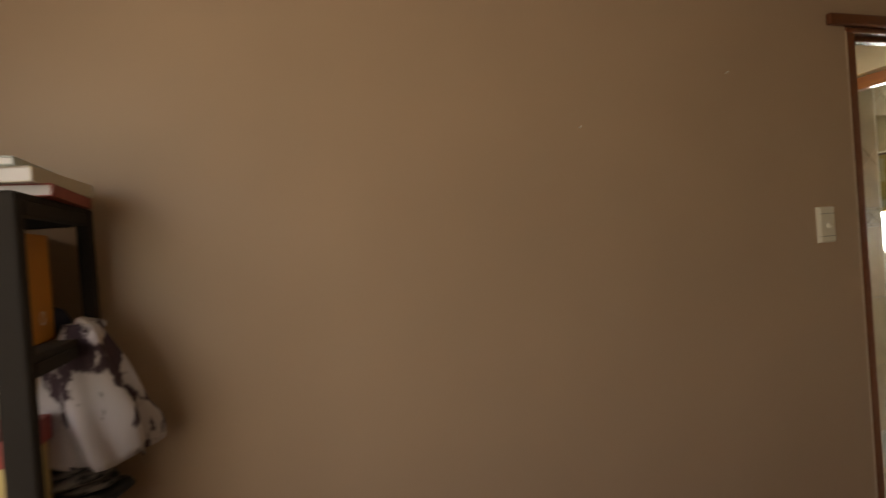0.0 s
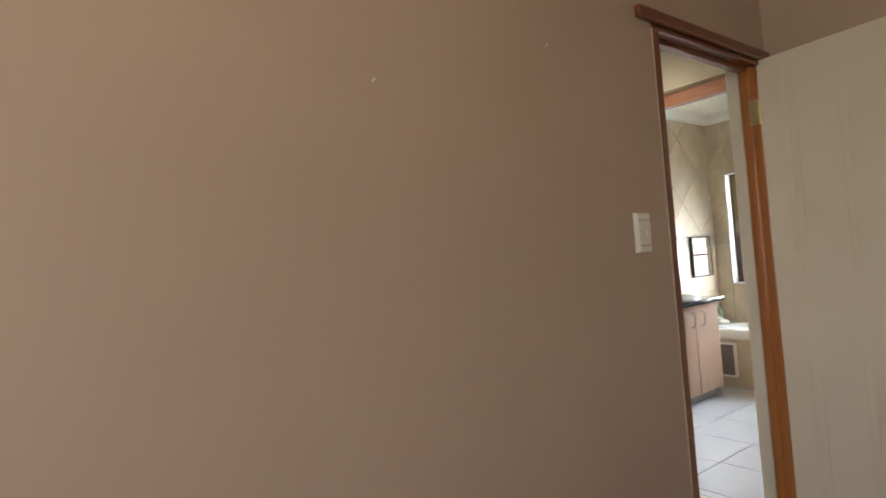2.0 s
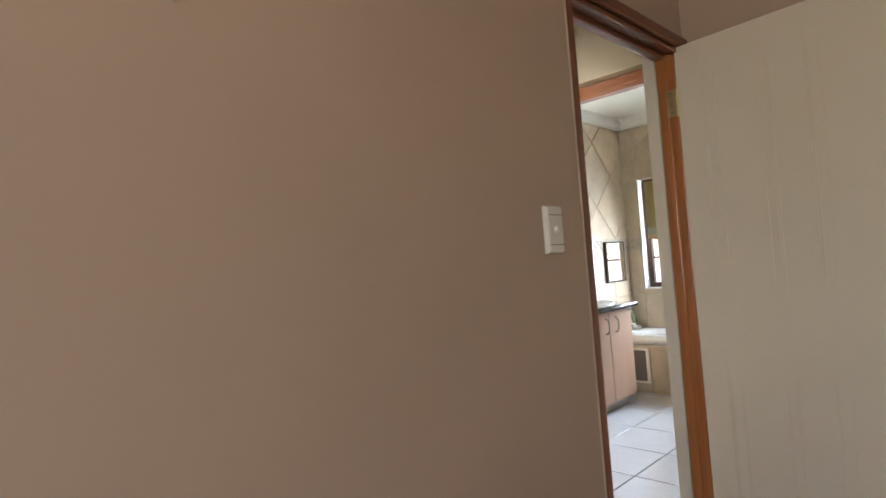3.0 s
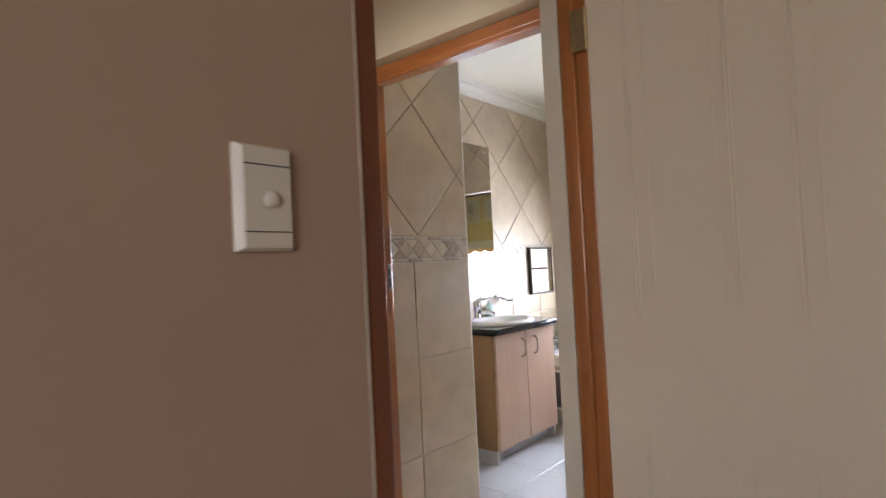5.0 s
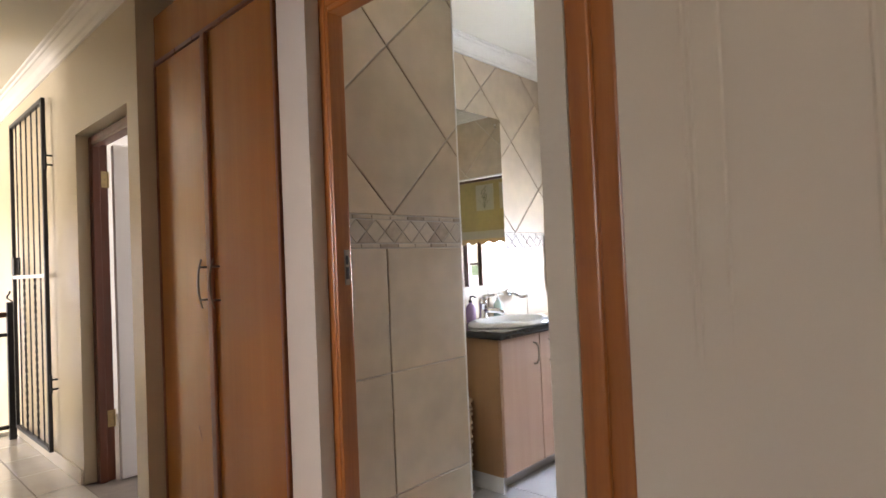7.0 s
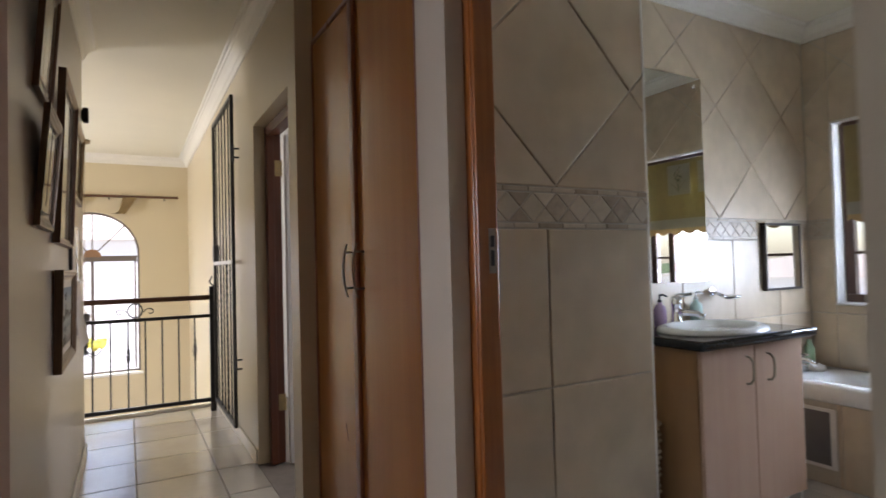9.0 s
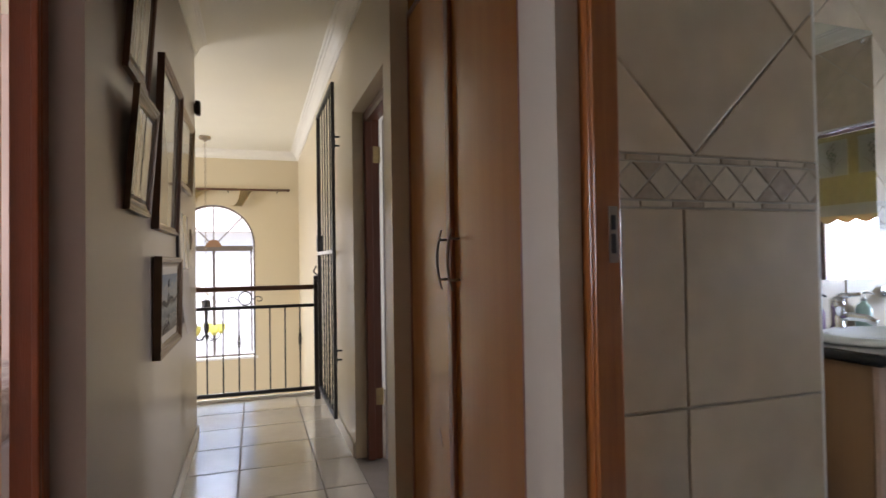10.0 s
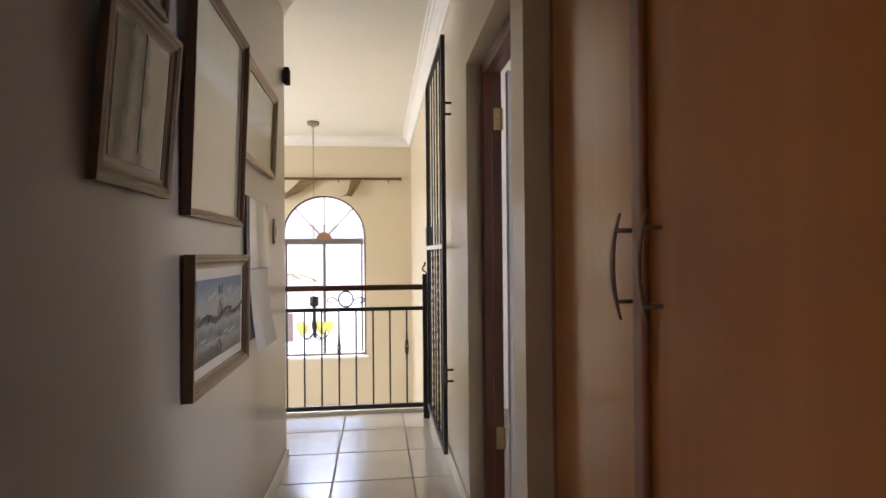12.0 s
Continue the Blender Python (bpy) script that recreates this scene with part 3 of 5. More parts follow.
def shelf_unit():
    root = thing("shelf_unit", (-2.3, -0.25, 0), "black plastic open shelf unit with cluttered shelves", "shelf")
    x0, x1, y0, y1 = -2.50, -2.078, -0.42, -0.07
    for x in (x0, x1):
        for y in (y0, y1):
            part("post", box((x - (0.030 if y == y0 else 0.013), y - 0.016, 0), (x + 0.013, y + 0.016, 1.50), 0.005), PLASTB, root)
    for z in (0.25, 0.58, 0.92, 1.245, 1.50):
        bm = boxes(((x0 - 0.01, y0 - 0.01, z - 0.012), (x1 + 0.01, y1 + 0.01, z)), ((x1 - 0.012, y0 + 0.02, z - 0.035), (x1 + 0.012, y1 - 0.02, z - 0.012)), ((x0 - 0.012, y0 + 0.02, z - 0.035), (x0 + 0.012, y1 - 0.02, z - 0.012)),
                   ((x0 + 0.02, y0 - 0.012, z - 0.035), (x1 - 0.02, y0 + 0.012, z - 0.012)), ((x0 + 0.02, y1 - 0.012, z - 0.035), (x1 - 0.02, y1 + 0.012, z - 0.012)), bev=0.002)
        part("shelf", bm, PLASTB, root)
    return root


shelf_unit()


def book(a, b, turn, cover, label):
    c = ((a[0] + b[0]) / 2, (a[1] + b[1]) / 2, a[2])
    root = thing("book", c, label, "book", "books on the shelf")
    w, d, h = b[0] - a[0], b[1] - a[1], b[2] - a[2]
    m = pose(c[0], c[1], c[2], 0, 0, turn)
    for nm, lo, hi, mt in (("pages", (-w / 2 + 0.004, -d / 2 + 0.004, 0.002), (w / 2 - 0.004, d / 2 - 0.003, h - 0.002), PAPER), ("cover", (-w / 2, -d / 2, h - 0.002), (w / 2, d / 2, h), cover), ("back_cover", (-w / 2, -d / 2, 0), (w / 2, d / 2, 0.002), cover), ("spine", (w / 2 - 0.003, -d / 2, 0.002), (w / 2, d / 2, h - 0.002), cover)):
        bm = box(lo, hi, 0.0005, 1)
        bm.transform(m)
        part(nm, bm, mt, root)


REDC = mat("red_card", (0.35, 0.05, 0.04), 0.45)
WHC = mat("cream_card", (0.66, 0.60, 0.50), 0.45)
PBC = mat("pale_blue_card", (0.50, 0.55, 0.54), 0.35, mottle=0.2, scale=25)
GRC = mat("dark_card", (0.06, 0.05, 0.06), 0.4)
ORA = mat("orange_board", (0.60, 0.24, 0.03), 0.5)
NAVY = mat("navy_cloth", (0.02, 0.025, 0.06), 0.8)
YEL = mat("yellow_card", (0.60, 0.45, 0.20), 0.5)
book((-2.37, -0.34, 1.5005), (-2.055, -0.08, 1.522), 3, REDC, "thick red-edged cream book lying flat")
book((-2.37, -0.35, 1.5225), (-2.06, -0.08, 1.548), -3, WHC, "cream-covered book on top of the pile")
book((-2.40, -0.37, 1.5485), (-2.09, -0.12, 1.563), 1, PBC, "thin pale blue-covered book on top of the pile")
ff = thing("box_file", (-2.25, -0.22, 1.2455), "orange board box file standing on the shelf", "box file")
part("case", box((-2.42, -0.275, 1.2455), (-2.115, -0.165, 1.445), 0.003), ORA, ff)
part("finger_ring", tube(bmesh.new(), [(-2.116, -0.22 + 0.012 * math.cos(a * math.pi / 6), 1.29 + 0.012 * math.sin(a * math.pi / 6)) for a in range(12)], 0.002, 5, True), STEEL, ff)
hp = thing("cap", (-2.16, -0.105, 1.2455), "dark navy folded cloth cap", "cap")
part("crown", lathe(bmesh.new(), [(0.05, 0), (0.055, 0.025), (0.042, 0.05), (0.016, 0.062)], (-2.16, -0.105, 1.2455), 16), NAVY, hp, smooth=True)
cb = thing("carton", (-2.26, -0.3, 0.9205), "yellow and red card carton on the shelf", "carton")
part("carton_body", box((-2.40, -0.37, 0.9205), (-2.12, -0.22, 1.07), 0.003), YEL, cb)
part("carton_lid", box((-2.405, -0.375, 1.07), (-2.115, -0.215, 1.115), 0.003), REDC, cb, "red lid")
PRINT = mat("printed_cotton", (0.56, 0.52, 0.56), 0.85, scale=24, grain=(0.06, 0.035, 0.05), stretch=(1, 1, 0.55), sharp=0.014, mid=0.447)


def cloth_bag():
    root = thing("cloth_bag", (-2.05, -0.15, 0.97), "crumpled printed cotton bag hanging from the shelf corner", "bag")
    bm = bmesh.new()
    rows, n = [], 48
    for i in range(21):
        t = i / 20
        r = 0.022 + 0.078 * math.sin(min(1, 0.08 + t * 0.92) * math.pi * 0.60)
        ring = []
        for k in range(n):
            a = 2 * math.pi * k / n
            f = 1 + 0.30 * noise.noise(Vector((math.cos(a) * 1.6, math.sin(a) * 1.6, t * 2.2))) + (0.05 + 0.13 * t) * math.sin(a * 7 + 1.5 * math.sin(t * 4))
            sag = 0.035 * noise.noise(Vector((math.cos(a) * 2.1, math.sin(a) * 2.1, 9.0))) * t
            ring.append(bm.verts.new((-2.068 + 0.012 * t + r * f * 0.92 * math.cos(a), -0.165 + 0.02 * t + r * f * 0.85 * math.sin(a), 1.270 - 0.262 * t + sag)))
        rows.append(ring)
    for a, b in zip(rows, rows[1:]):
        for k in range(n):
            bm.faces.new((a[k], a[(k + 1) % n], b[(k + 1) % n], b[k]))
    bm.faces.new(rows[-1])
    bm.faces.new(rows[0][::-1])
    part("bag_body", bm, PRINT, root, smooth=True)
    part("strap", tube(bmesh.new(), [(-2.05, -0.20, 1.262), (-2.075, -0.16, 1.272), (-2.085, -0.10, 1.268), (-2.06, -0.08, 1.258), (-2.045, -0.13, 1.262)], 0.010), PRINT, root)


cloth_bag()
fc = thing("folded_cloth", (-2.12, -0.16, 0.9205), "grey and black folded cloth heaped on the lower shelf", "cloth")
GREYC = mat("grey_black_cloth", (0.22, 0.20, 0.19), 0.9, scale=14, grain=(0.02, 0.02, 0.02), stretch=(1, 1, 3), sharp=0.03, mid=0.47)
for k in range(4):
    bm = lathe(bmesh.new(), [(0.02, 0), (0.075, 0.002), (0.088, 0.010), (0.08, 0.019), (0.02, 0.022)], (-2.10 - 0.008 * k, -0.15 + 0.01 * (k % 2), 0.9207 + 0.0215 * k), 28, 1.0 - 0.06 * k, 0.85)
    for v in bm.verts:
        v.co += Vector((0.012, 0.012, 0.004)) * noise.noise(v.co * 22 + Vector((k * 3, 0, 0)))
    part("fold", bm, GREYC, fc, smooth=True)

# ---- hall: linen cupboard ----
cup = thing("linen_cupboard", (1.5, 1.95, 0), "built-in cherry-veneered linen cupboard with two tall doors", "cupboard")
part("carcass", boxes(((1.335, 1.33, 0), (1.355, 2.529, 0.08)), ((1.36, 1.328, 0.081), (1.90, 1.35, 2.48)), ((1.36, 2.53, 0.081), (1.90, 2.553, 2.48)), ((1.88, 1.351, 0.081), (1.90, 2.529, 2.48)), ((1.36, 1.351, 2.25), (1.88, 2.529, 2.27))), CUPD, cup)
part("near_stile", box((1.322, 1.316, 0.0), (1.336, 1.447, 2.48), 0.002), CUPD, cup)
part("far_stile", box((1.322, 2.548, 0.0), (1.336, 2.5545, 2.48), 0.002), CUPD, cup)
part("top_panel", box((1.322, 1.45, 2.262), (1.334, 2.547, 2.485), 0.003), CUPW, cup)
part("top_bead", box((1.314, 1.45, 2.240), (1.334, 2.547, 2.260), 0.003), CUPD, cup)
for near, y0, y1, hy in ((True, 1.452, 1.996, 1.933), (False, 1.9965, 2.546, 2.042)):
    d = part("door", box((1.318, y0 + (0.018 if near else 0), 0.085), (1.334, y1 - (0 if near else 0.018), 2.235), 0.002), CUPW, cup)
    a = y0 if near else y1 - 0.018
    part("edge_strip", box((1.312, a, 0.085), (1.334, a + 0.018, 2.235), 0.003), CUPD, d)
    if near:
        part("meeting_strip", box((1.301, 1.972, 0.086), (1.3178, 2.016, 2.234), 0.007, 3), CUPD, d, "rounded reddish meeting strip")
    bm = bmesh.new()
    tube(bm, [(1.275 + 0.017 * (abs(k - 6) / 6) ** 2, hy, 1.078 + 0.205 * k / 12) for k in range(13)], [0.002 + 0.0036 * math.sin(math.pi * (k + 0.6) / 13.2) for k in range(13)], 8)
    for z in (1.113, 1.250):
        tube(bm, [(1.319, hy, z), (1.281, hy, z)], 0.0042, 8)
    part("handle", bm, NICKEL, d, "slim bowed metal handle", smooth=True)
part("scratch", tube(bmesh.new(), [(1.3178, 2.17, 0.56), (1.3178, 2.14, 0.50)], 0.0012, 5), CUPD, cup, "dark scratch")

# ---- hall: pictures on the west wall ----


def picture(label, y0, y1, z0, z1, fw, depth, frame_mat, inner, mount=0.0, group="pictures on the hall wall", inner_bead=True, tilt=0.012, name="framed_picture"):
    """A framed picture on the west wall. The head leans out by tilt."""
    root = thing(name, (0.296, (y0 + y1) / 2, z0), label, "picture", group)

    def pl(y, z, w):
        return (0.2965 + w + tilt * (z - z0) / (z1 - z0), y, z)
    steps = [(0.0, 0.0), (0.0, depth), (fw * 0.25, depth), (fw * 0.4, depth * 0.82), (fw * 0.62, depth * 0.86), (fw * 0.8, depth * 0.55), (fw, depth * 0.5), (fw, 0.0)]
    cs = [(y0, z0, 1, 1), (y1, z0, -1, 1), (y1, z1, -1, -1), (y0, z1, 1, -1)]
    for i in range(4):
        a, b = cs[i], cs[(i + 1) % 4]
        bm = bmesh.new()
        prism(bm, [pl(a[0] + a[2] * u, a[1] + a[3] * u, w) for u, w in steps], [pl(b[0] + b[2] * u, b[1] + b[3] * u, w) for u, w in steps])
        part("frame_rail", bm, frame_mat, root)
    def sheet(nm, ya, yb, za, zb, w, m, lab=""):
        bm = bmesh.new()
        prism(bm, [pl(ya, za, w - 0.002), pl(yb, za, w - 0.002), pl(yb, zb, w - 0.002), pl(ya, zb, w - 0.002)], [pl(ya, za, w), pl(yb, za, w), pl(yb, zb, w), pl(ya, zb, w)])
        return part(nm, bm, m, root, lab)
    if inner_bead:
        for ya, yb, za, zb in ((y0 + fw, y1 - fw, z0 + fw, z0 + fw + 0.006), (y0 + fw, y1 - fw, z1 - fw - 0.006, z1 - fw), (y0 + fw, y0 + fw + 0.006, z0 + fw + 0.006, z1 - fw - 0.006), (y1 - fw - 0.006, y1 - fw, z0 + fw + 0.006, z1 - fw - 0.006)):
            sheet("slip", ya, yb, za, zb, depth * 0.45, FRAMEG, "gilt inner slip")
    o = fw + 0.006
    if mount:
        sheet("mount", y0 + o, y1 - o, z0 + o, z1 - o, depth * 0.30, MAT_BOARD, "ivory mount board")
        o += mount
        sheet("picture_sheet", y0 + o, y1 - o, z0 + o, z1 - o, depth * 0.30 + 0.0025, inner)
    else:
        sheet("picture_sheet", y0 + o, y1 - o, z0 + o, z1 - o, depth * 0.30, inner)
    return root


def ramp_picture(name, lo, hi, stops, rough=0.12, axis=2, wob=0.12, nscale=9):
    """A picture's colours in soft bands from foot to head, broken up by noise."""
    m = bpy.data.materials.new(name)
    m.use_nodes = True
    n, ln = m.node_tree.nodes, m.node_tree.links
    co = n.new("ShaderNodeTexCoord")
    sep = n.new("ShaderNodeSeparateXYZ")
    ln.new(co.outputs["Object"], sep.inputs[0])
    mr = n.new("ShaderNodeMapRange")
    mr.inputs[1].default_value, mr.inputs[2].default_value = lo, hi
    ln.new(sep.outputs[axis], mr.inputs[0])
    nz = n.new("ShaderNodeTexNoise")
    nz.inputs["Scale"].default_value, nz.inputs["Detail"].default_value = nscale, 6
    ln.new(co.outputs["Object"], nz.inputs["Vector"])
    ma = n.new("ShaderNodeMath")
    ma.operation = "MULTIPLY_ADD"
    ma.inputs[1].default_value = wob
    ln.new(nz.outputs["Fac"], ma.inputs[0])
    ln.new(mr.outputs[0], ma.inputs[2])
    sb = n.new("ShaderNodeMath")
    sb.operation = "SUBTRACT"
    sb.inputs[1].default_value = wob * 0.5
    ln.new(ma.outputs[0], sb.inputs[0])
    rp = n.new("ShaderNodeValToRGB")
    el = rp.color_ramp.elements
    el[0].position, el[0].color = stops[0][0], (*stops[0][1], 1)
    el[1].position, el[1].color = stops[-1][0], (*stops[-1][1], 1)
    for p, c in stops[1:-1]:
        e = el.new(p)
        e.color = (*c, 1)
    ln.new(sb.outputs[0], rp.inputs[0])
    b = n["Principled BSDF"]
    ln.new(rp.outputs[0], b.inputs["Base Color"])
    b.inputs["Roughness"].default_value = rough
    return m


LANDSCAPE = ramp_picture("river_landscape_paint", 0.87, 1.16, [(0.0, (0.068, 0.054, 0.048)), (0.10, (0.116, 0.095, 0.075)), (0.20, (0.231, 0.224, 0.211)), (0.30, (0.095, 0.122, 0.129)), (0.42, (0.272, 0.286, 0.286)), (0.475, (0.088, 0.082, 0.061)), (0.51, (0.061, 0.054, 0.041)), (0.535, (0.326, 0.313, 0.272)), (0.7, (0.258, 0.286, 0.313)), (0.85, (0.116, 0.170, 0.238)), (1.0, (0.075, 0.129, 0.218))], rough=0.45, wob=0.22, nscale=16)
PRINTA = ramp_picture("grey_print", 2.1, 2.46, [(0, (0.40, 0.35, 0.28)), (0.3, (0.20, 0.17, 0.13)), (0.4, (0.42, 0.37, 0.30)), (0.55, (0.16, 0.14, 0.11)), (0.65, (0.44, 0.39, 0.31)), (1, (0.36, 0.31, 0.25))], rough=0.07, axis=1, wob=0.25, nscale=14)
LIGHTP = ramp_picture("pale_print", 1.6, 2.0, [(0, (0.360, 0.317, 0.238)), (0.5, (0.317, 0.295, 0.245)), (1, (0.396, 0.360, 0.288))], rough=0.06, wob=0.5)
picture("upper dark-framed print under glass", 2.10, 2.47, 1.787, 2.22, 0.034, 0.019, FRAMED, PRINTA, 0.02, tilt=0.032)
gp2 = picture("grey print in a dark and gilt moulded frame", 2.10, 2.475, 1.350, 1.738, 0.036, 0.019, FRAMEDG, PRINTA, 0.014, tilt=0.032)
picture("large pale print in a dark wood frame", 2.60, 3.22, 1.318, 2.01, 0.026, 0.028, FRAMED, LIGHTP, tilt=0.026)
picture("small pale print in a gilt frame", 3.29, 3.94, 1.592, 2.003, 0.034, 0.022, FRAMEG, LIGHTP, tilt=0.018)
pp = picture("river landscape painting in a moulded gilt frame", 2.606, 3.285, 0.806, 1.212, 0.036, 0.030, FRAMEDG, LANDSCAPE, 0.034, tilt=0.008)
for yy, za, zb, r in ((2.225, 1.44, 1.69, 0.0016), (2.29, 1.43, 1.69, 0.0030), (2.34, 1.43, 1.68, 0.0014), (2.385, 1.42, 1.67, 0.0012)):
    wa = [0.3035 + 0.032 * (z - 1.35) / 0.388 for z in (za, zb)]
    part("drawn_line", tube(bmesh.new(), [(wa[0], yy, za), (wa[1], yy + 0.004, zb)], r, 5), GRC, gp2)
for za in (1.425, 1.675):
    w = 0.3035 + 0.032 * (za - 1.35) / 0.388
    part("drawn_line", tube(bmesh.new(), [(w, 2.165, za), (w, 2.41, za)], 0.0012, 5), GRC, gp2)
PAINTD, PAINTL = mat("dark_brush_paint", (0.055, 0.05, 0.04), 0.6, mottle=0.4, scale=60), mat("pale_brush_paint", (0.42, 0.41, 0.37), 0.6, mottle=0.2, scale=60)


def stroke(y, z, dy, dz, w, m, nm):
    """A flat dab of paint on the landscape."""
    def at(yy, zz, lift):
        return (0.3085 + lift + 0.008 * (zz - 0.806) / 0.406, yy, zz)
    bm = bmesh.new()
    ring = [(y, z), (y + dy * 0.3 + w * 0.3, z + dz * 0.3 + w), (y + dy * 0.75, z + dz * 0.75 + w * 0.8), (y + dy, z + dz), (y + dy * 0.6, z + dz * 0.6 - w * 0.7), (y + dy * 0.2, z + dz * 0.2 - w)]
    prism(bm, [at(a, b, 0.0) for a, b in ring], [at(a, b, 0.0006) for a, b in ring])
    part(nm, bm, m, pp)


prng = random.Random(5)
for k in range(16):  # the far bank
    y = 2.69 + 0.034 * k
    stroke(y, 1.005 + 0.012 * math.sin(k * 0.9) + 0.0012 * k, 0.05, 0.004, 0.004 + 0.007 * prng.random(), PAINTD, "painted_bank")
for k in range(22):  # the tree and its reflection
    r = prng.random()
    stroke(2.93 + 0.055 * (prng.random() - 0.5), 1.015 + 0.085 * r, 0.022 * (prng.random() - 0.5), 0.016, 0.005, PAINTD, "painted_tree")
    if k % 3 == 0:
        stroke(2.915 + 0.04 * (prng.random() - 0.5), 0.965 - 0.06 * r, 0.01, -0.02, 0.004, PAINTD, "painted_reflection")
for k in range(14):  # reeds in the foreground
    stroke(2.69 + 0.02 * k, 0.885, 0.02, 0.035 + 0.02 * prng.random(), 0.003, PAINTD, "painted_reed")
for k in range(9):
    stroke(2.78 + 0.045 * k, 1.055 + 0.035 * prng.random(), 0.06, 0.004, 0.009, PAINTL, "painted_cloud")
for k in range(8):
    stroke(2.72 + 0.05 * k, 0.955 - 0.025 * prng.random(), 0.07, 0.003, 0.004, PAINTL, "painted_glint")

cal = thing("wall_calendar", (0.298, 3.62, 0.83), "white paper wall calendar with curling pages and a dark back board", "calendar")
part("back_board", box((0.2965, 3.335, 0.86), (0.309, 3.76, 1.452), 0.001), GRC, cal)
# The photo page's colours hold a dark printed oval and a painted bluish sheen.
for nm, z0, z1, w0, w1, mt, curl in (("photo_page", 1.155, 1.448, 0.3105, 0.312, ramp_picture("oval_print_with_sheen", 3.375, 3.76, [(0, (0.62, 0.60, 0.65)), (0.2, (0.50, 0.50, 0.57)), (0.35, (0.22, 0.22, 0.26)), (0.65, (0.27, 0.27, 0.31)), (0.82, (0.55, 0.53, 0.58)), (1, (0.62, 0.60, 0.65))], 0.12, 1, 0.05), 0.0), ("date_page", 0.815, 1.15, 0.3115, 0.313, PAPER, 0.03)):
    bm = bmesh.new()
    for i in range(8):
        a, b = i / 8, (i + 1) / 8
        ra = [(w0 + curl * (1 - a) ** 2 + 0.012 * (1 - a) * c, y, z0 + (z1 - z0) * a) for y, c in ((3.375, 0), (3.49, 0.9), (3.60, 0.8), (3.715, 1.5))]
        rb = [(w0 + curl * (1 - b) ** 2 + 0.012 * (1 - b) * c, y, z0 + (z1 - z0) * b) for y, c in ((3.375, 0), (3.49, 0.9), (3.60, 0.8), (3.715, 1.5))]
        for k in range(3):
            q = [Vector(ra[k]), Vector(ra[k + 1]), Vector(rb[k + 1]), Vector(rb[k])]
            prism(bm, q, [p + Vector((0.0012, 0, 0)) for p in q])
    bmesh.ops.remove_doubles(bm, verts=bm.verts, dist=0.00005)
    part(nm, bm, mt, cal)
hs = thing("hall_light_switch", (0.296, 4.03, 1.27), "ivory plastic wall switch near the wall's end", "light switch")
part("plate", box((0.2955, 3.985, 1.268), (0.307, 4.075, 1.395), 0.004), PLAST, hs)
part("rocker", box((0.3065, 4.01, 1.30), (0.311, 4.05, 1.36), 0.002), PLAST, hs)
se = thing("alarm_sensor", (0.3, 4.32, 2.20), "small dark alarm sensor box high on the wall", "sensor")
part("bracket", box((0.2955, 4.29, 2.205), (0.302, 4.36, 2.265), 0.002), PLASTB, se)
part("sensor_case", box((0.3025, 4.295, 2.19), (0.335, 4.355, 2.285), 0.008), PLASTB, se)

# ---- landing: balustrade ----
bal = thing("landing_balustrade", (-0.9, 5.17, 0), "dark painted iron landing balustrade with scroll ring and thin balusters", "balustrade")
setting("kerb_landing", box((-3.0, 5.335, -0.15), (1.239, 5.36, 0.028), 0.003), SILL)
BY = 5.17
part("handrail", box((-2.98, BY - 0.026, 0.945), (1.157, BY + 0.026, 0.985), 0.008), RAILB, bal, "brown painted flat handrail")
part("mid_rail", box((-2.98, BY - 0.014, 0.795), (1.157, BY + 0.014, 0.822), 0.003), IRON, bal)
part("bottom_rail", box((-2.98, BY - 0.014, 0.083), (1.157, BY + 0.014, 0.113), 0.003), IRON, bal)
part("end_post", box((1.158, BY - 0.024, 0.0), (1.204, BY + 0.024, 1.06), 0.003), IRON, bal)
part("post_scroll", tube(bmesh.new(), [(1.17 + 0.02 * math.cos(a * 0.6) * (1 - a / 14), BY - 0.03, 1.06 + 0.008 * a) for a in range(12)], 0.006, 6), IRON, bal)
for k in range(-22, 8):
    x = 0.179 + 0.123 * k
    bm = tube(bmesh.new(), [(x, BY, 0.11), (x, BY, 0.80)], 0.0062, 8)
    bstr = part("baluster", bm, IRON, bal)
    if k % 4 == 3:
        bm = bmesh.new()
        for s in range(4):
            tube(bm, [(x + 0.014 * math.sin(math.pi * u / 8) * math.cos(u * 0.7 + s * 1.571), BY + 0.014 * math.sin(math.pi * u / 8) * math.sin(u * 0.7 + s * 1.571), 0.45 + 0.15 * u / 8) for u in range(9)], 0.0035, 5)
        lathe(bm, [(0.007, 0), (0.011, 0.008), (0.007, 0.016)], (x, BY, 0.437), 8)
        lathe(bm, [(0.007, 0), (0.011, 0.008), (0.007, 0.016)], (x, BY, 0.597), 8)
        part("basket_twist", bm, IRON, bstr, "twisted iron basket")
for cx in (-0.75, 0.599):
    part("ring", tube(bmesh.new(), [(cx + 0.052 * math.cos(a * math.pi / 14), BY, 0.884 + 0.056 * math.sin(a * math.pi / 14)) for a in range(28)], 0.006, 6, True), IRON, bal)
    for s in (-1, 1):
        pts = [(cx + s * (0.062 + 0.045 + (0.045 - 0.0022 * a) * math.cos(math.pi - a * 0.34)), BY, 0.87 + (0.038 - 0.0018 * a) * math.sin(a * 0.34) * 0.9) for a in range(19)]
        part("scroll", tube(bmesh.new(), pts, 0.0045, 6), IRON, bal)

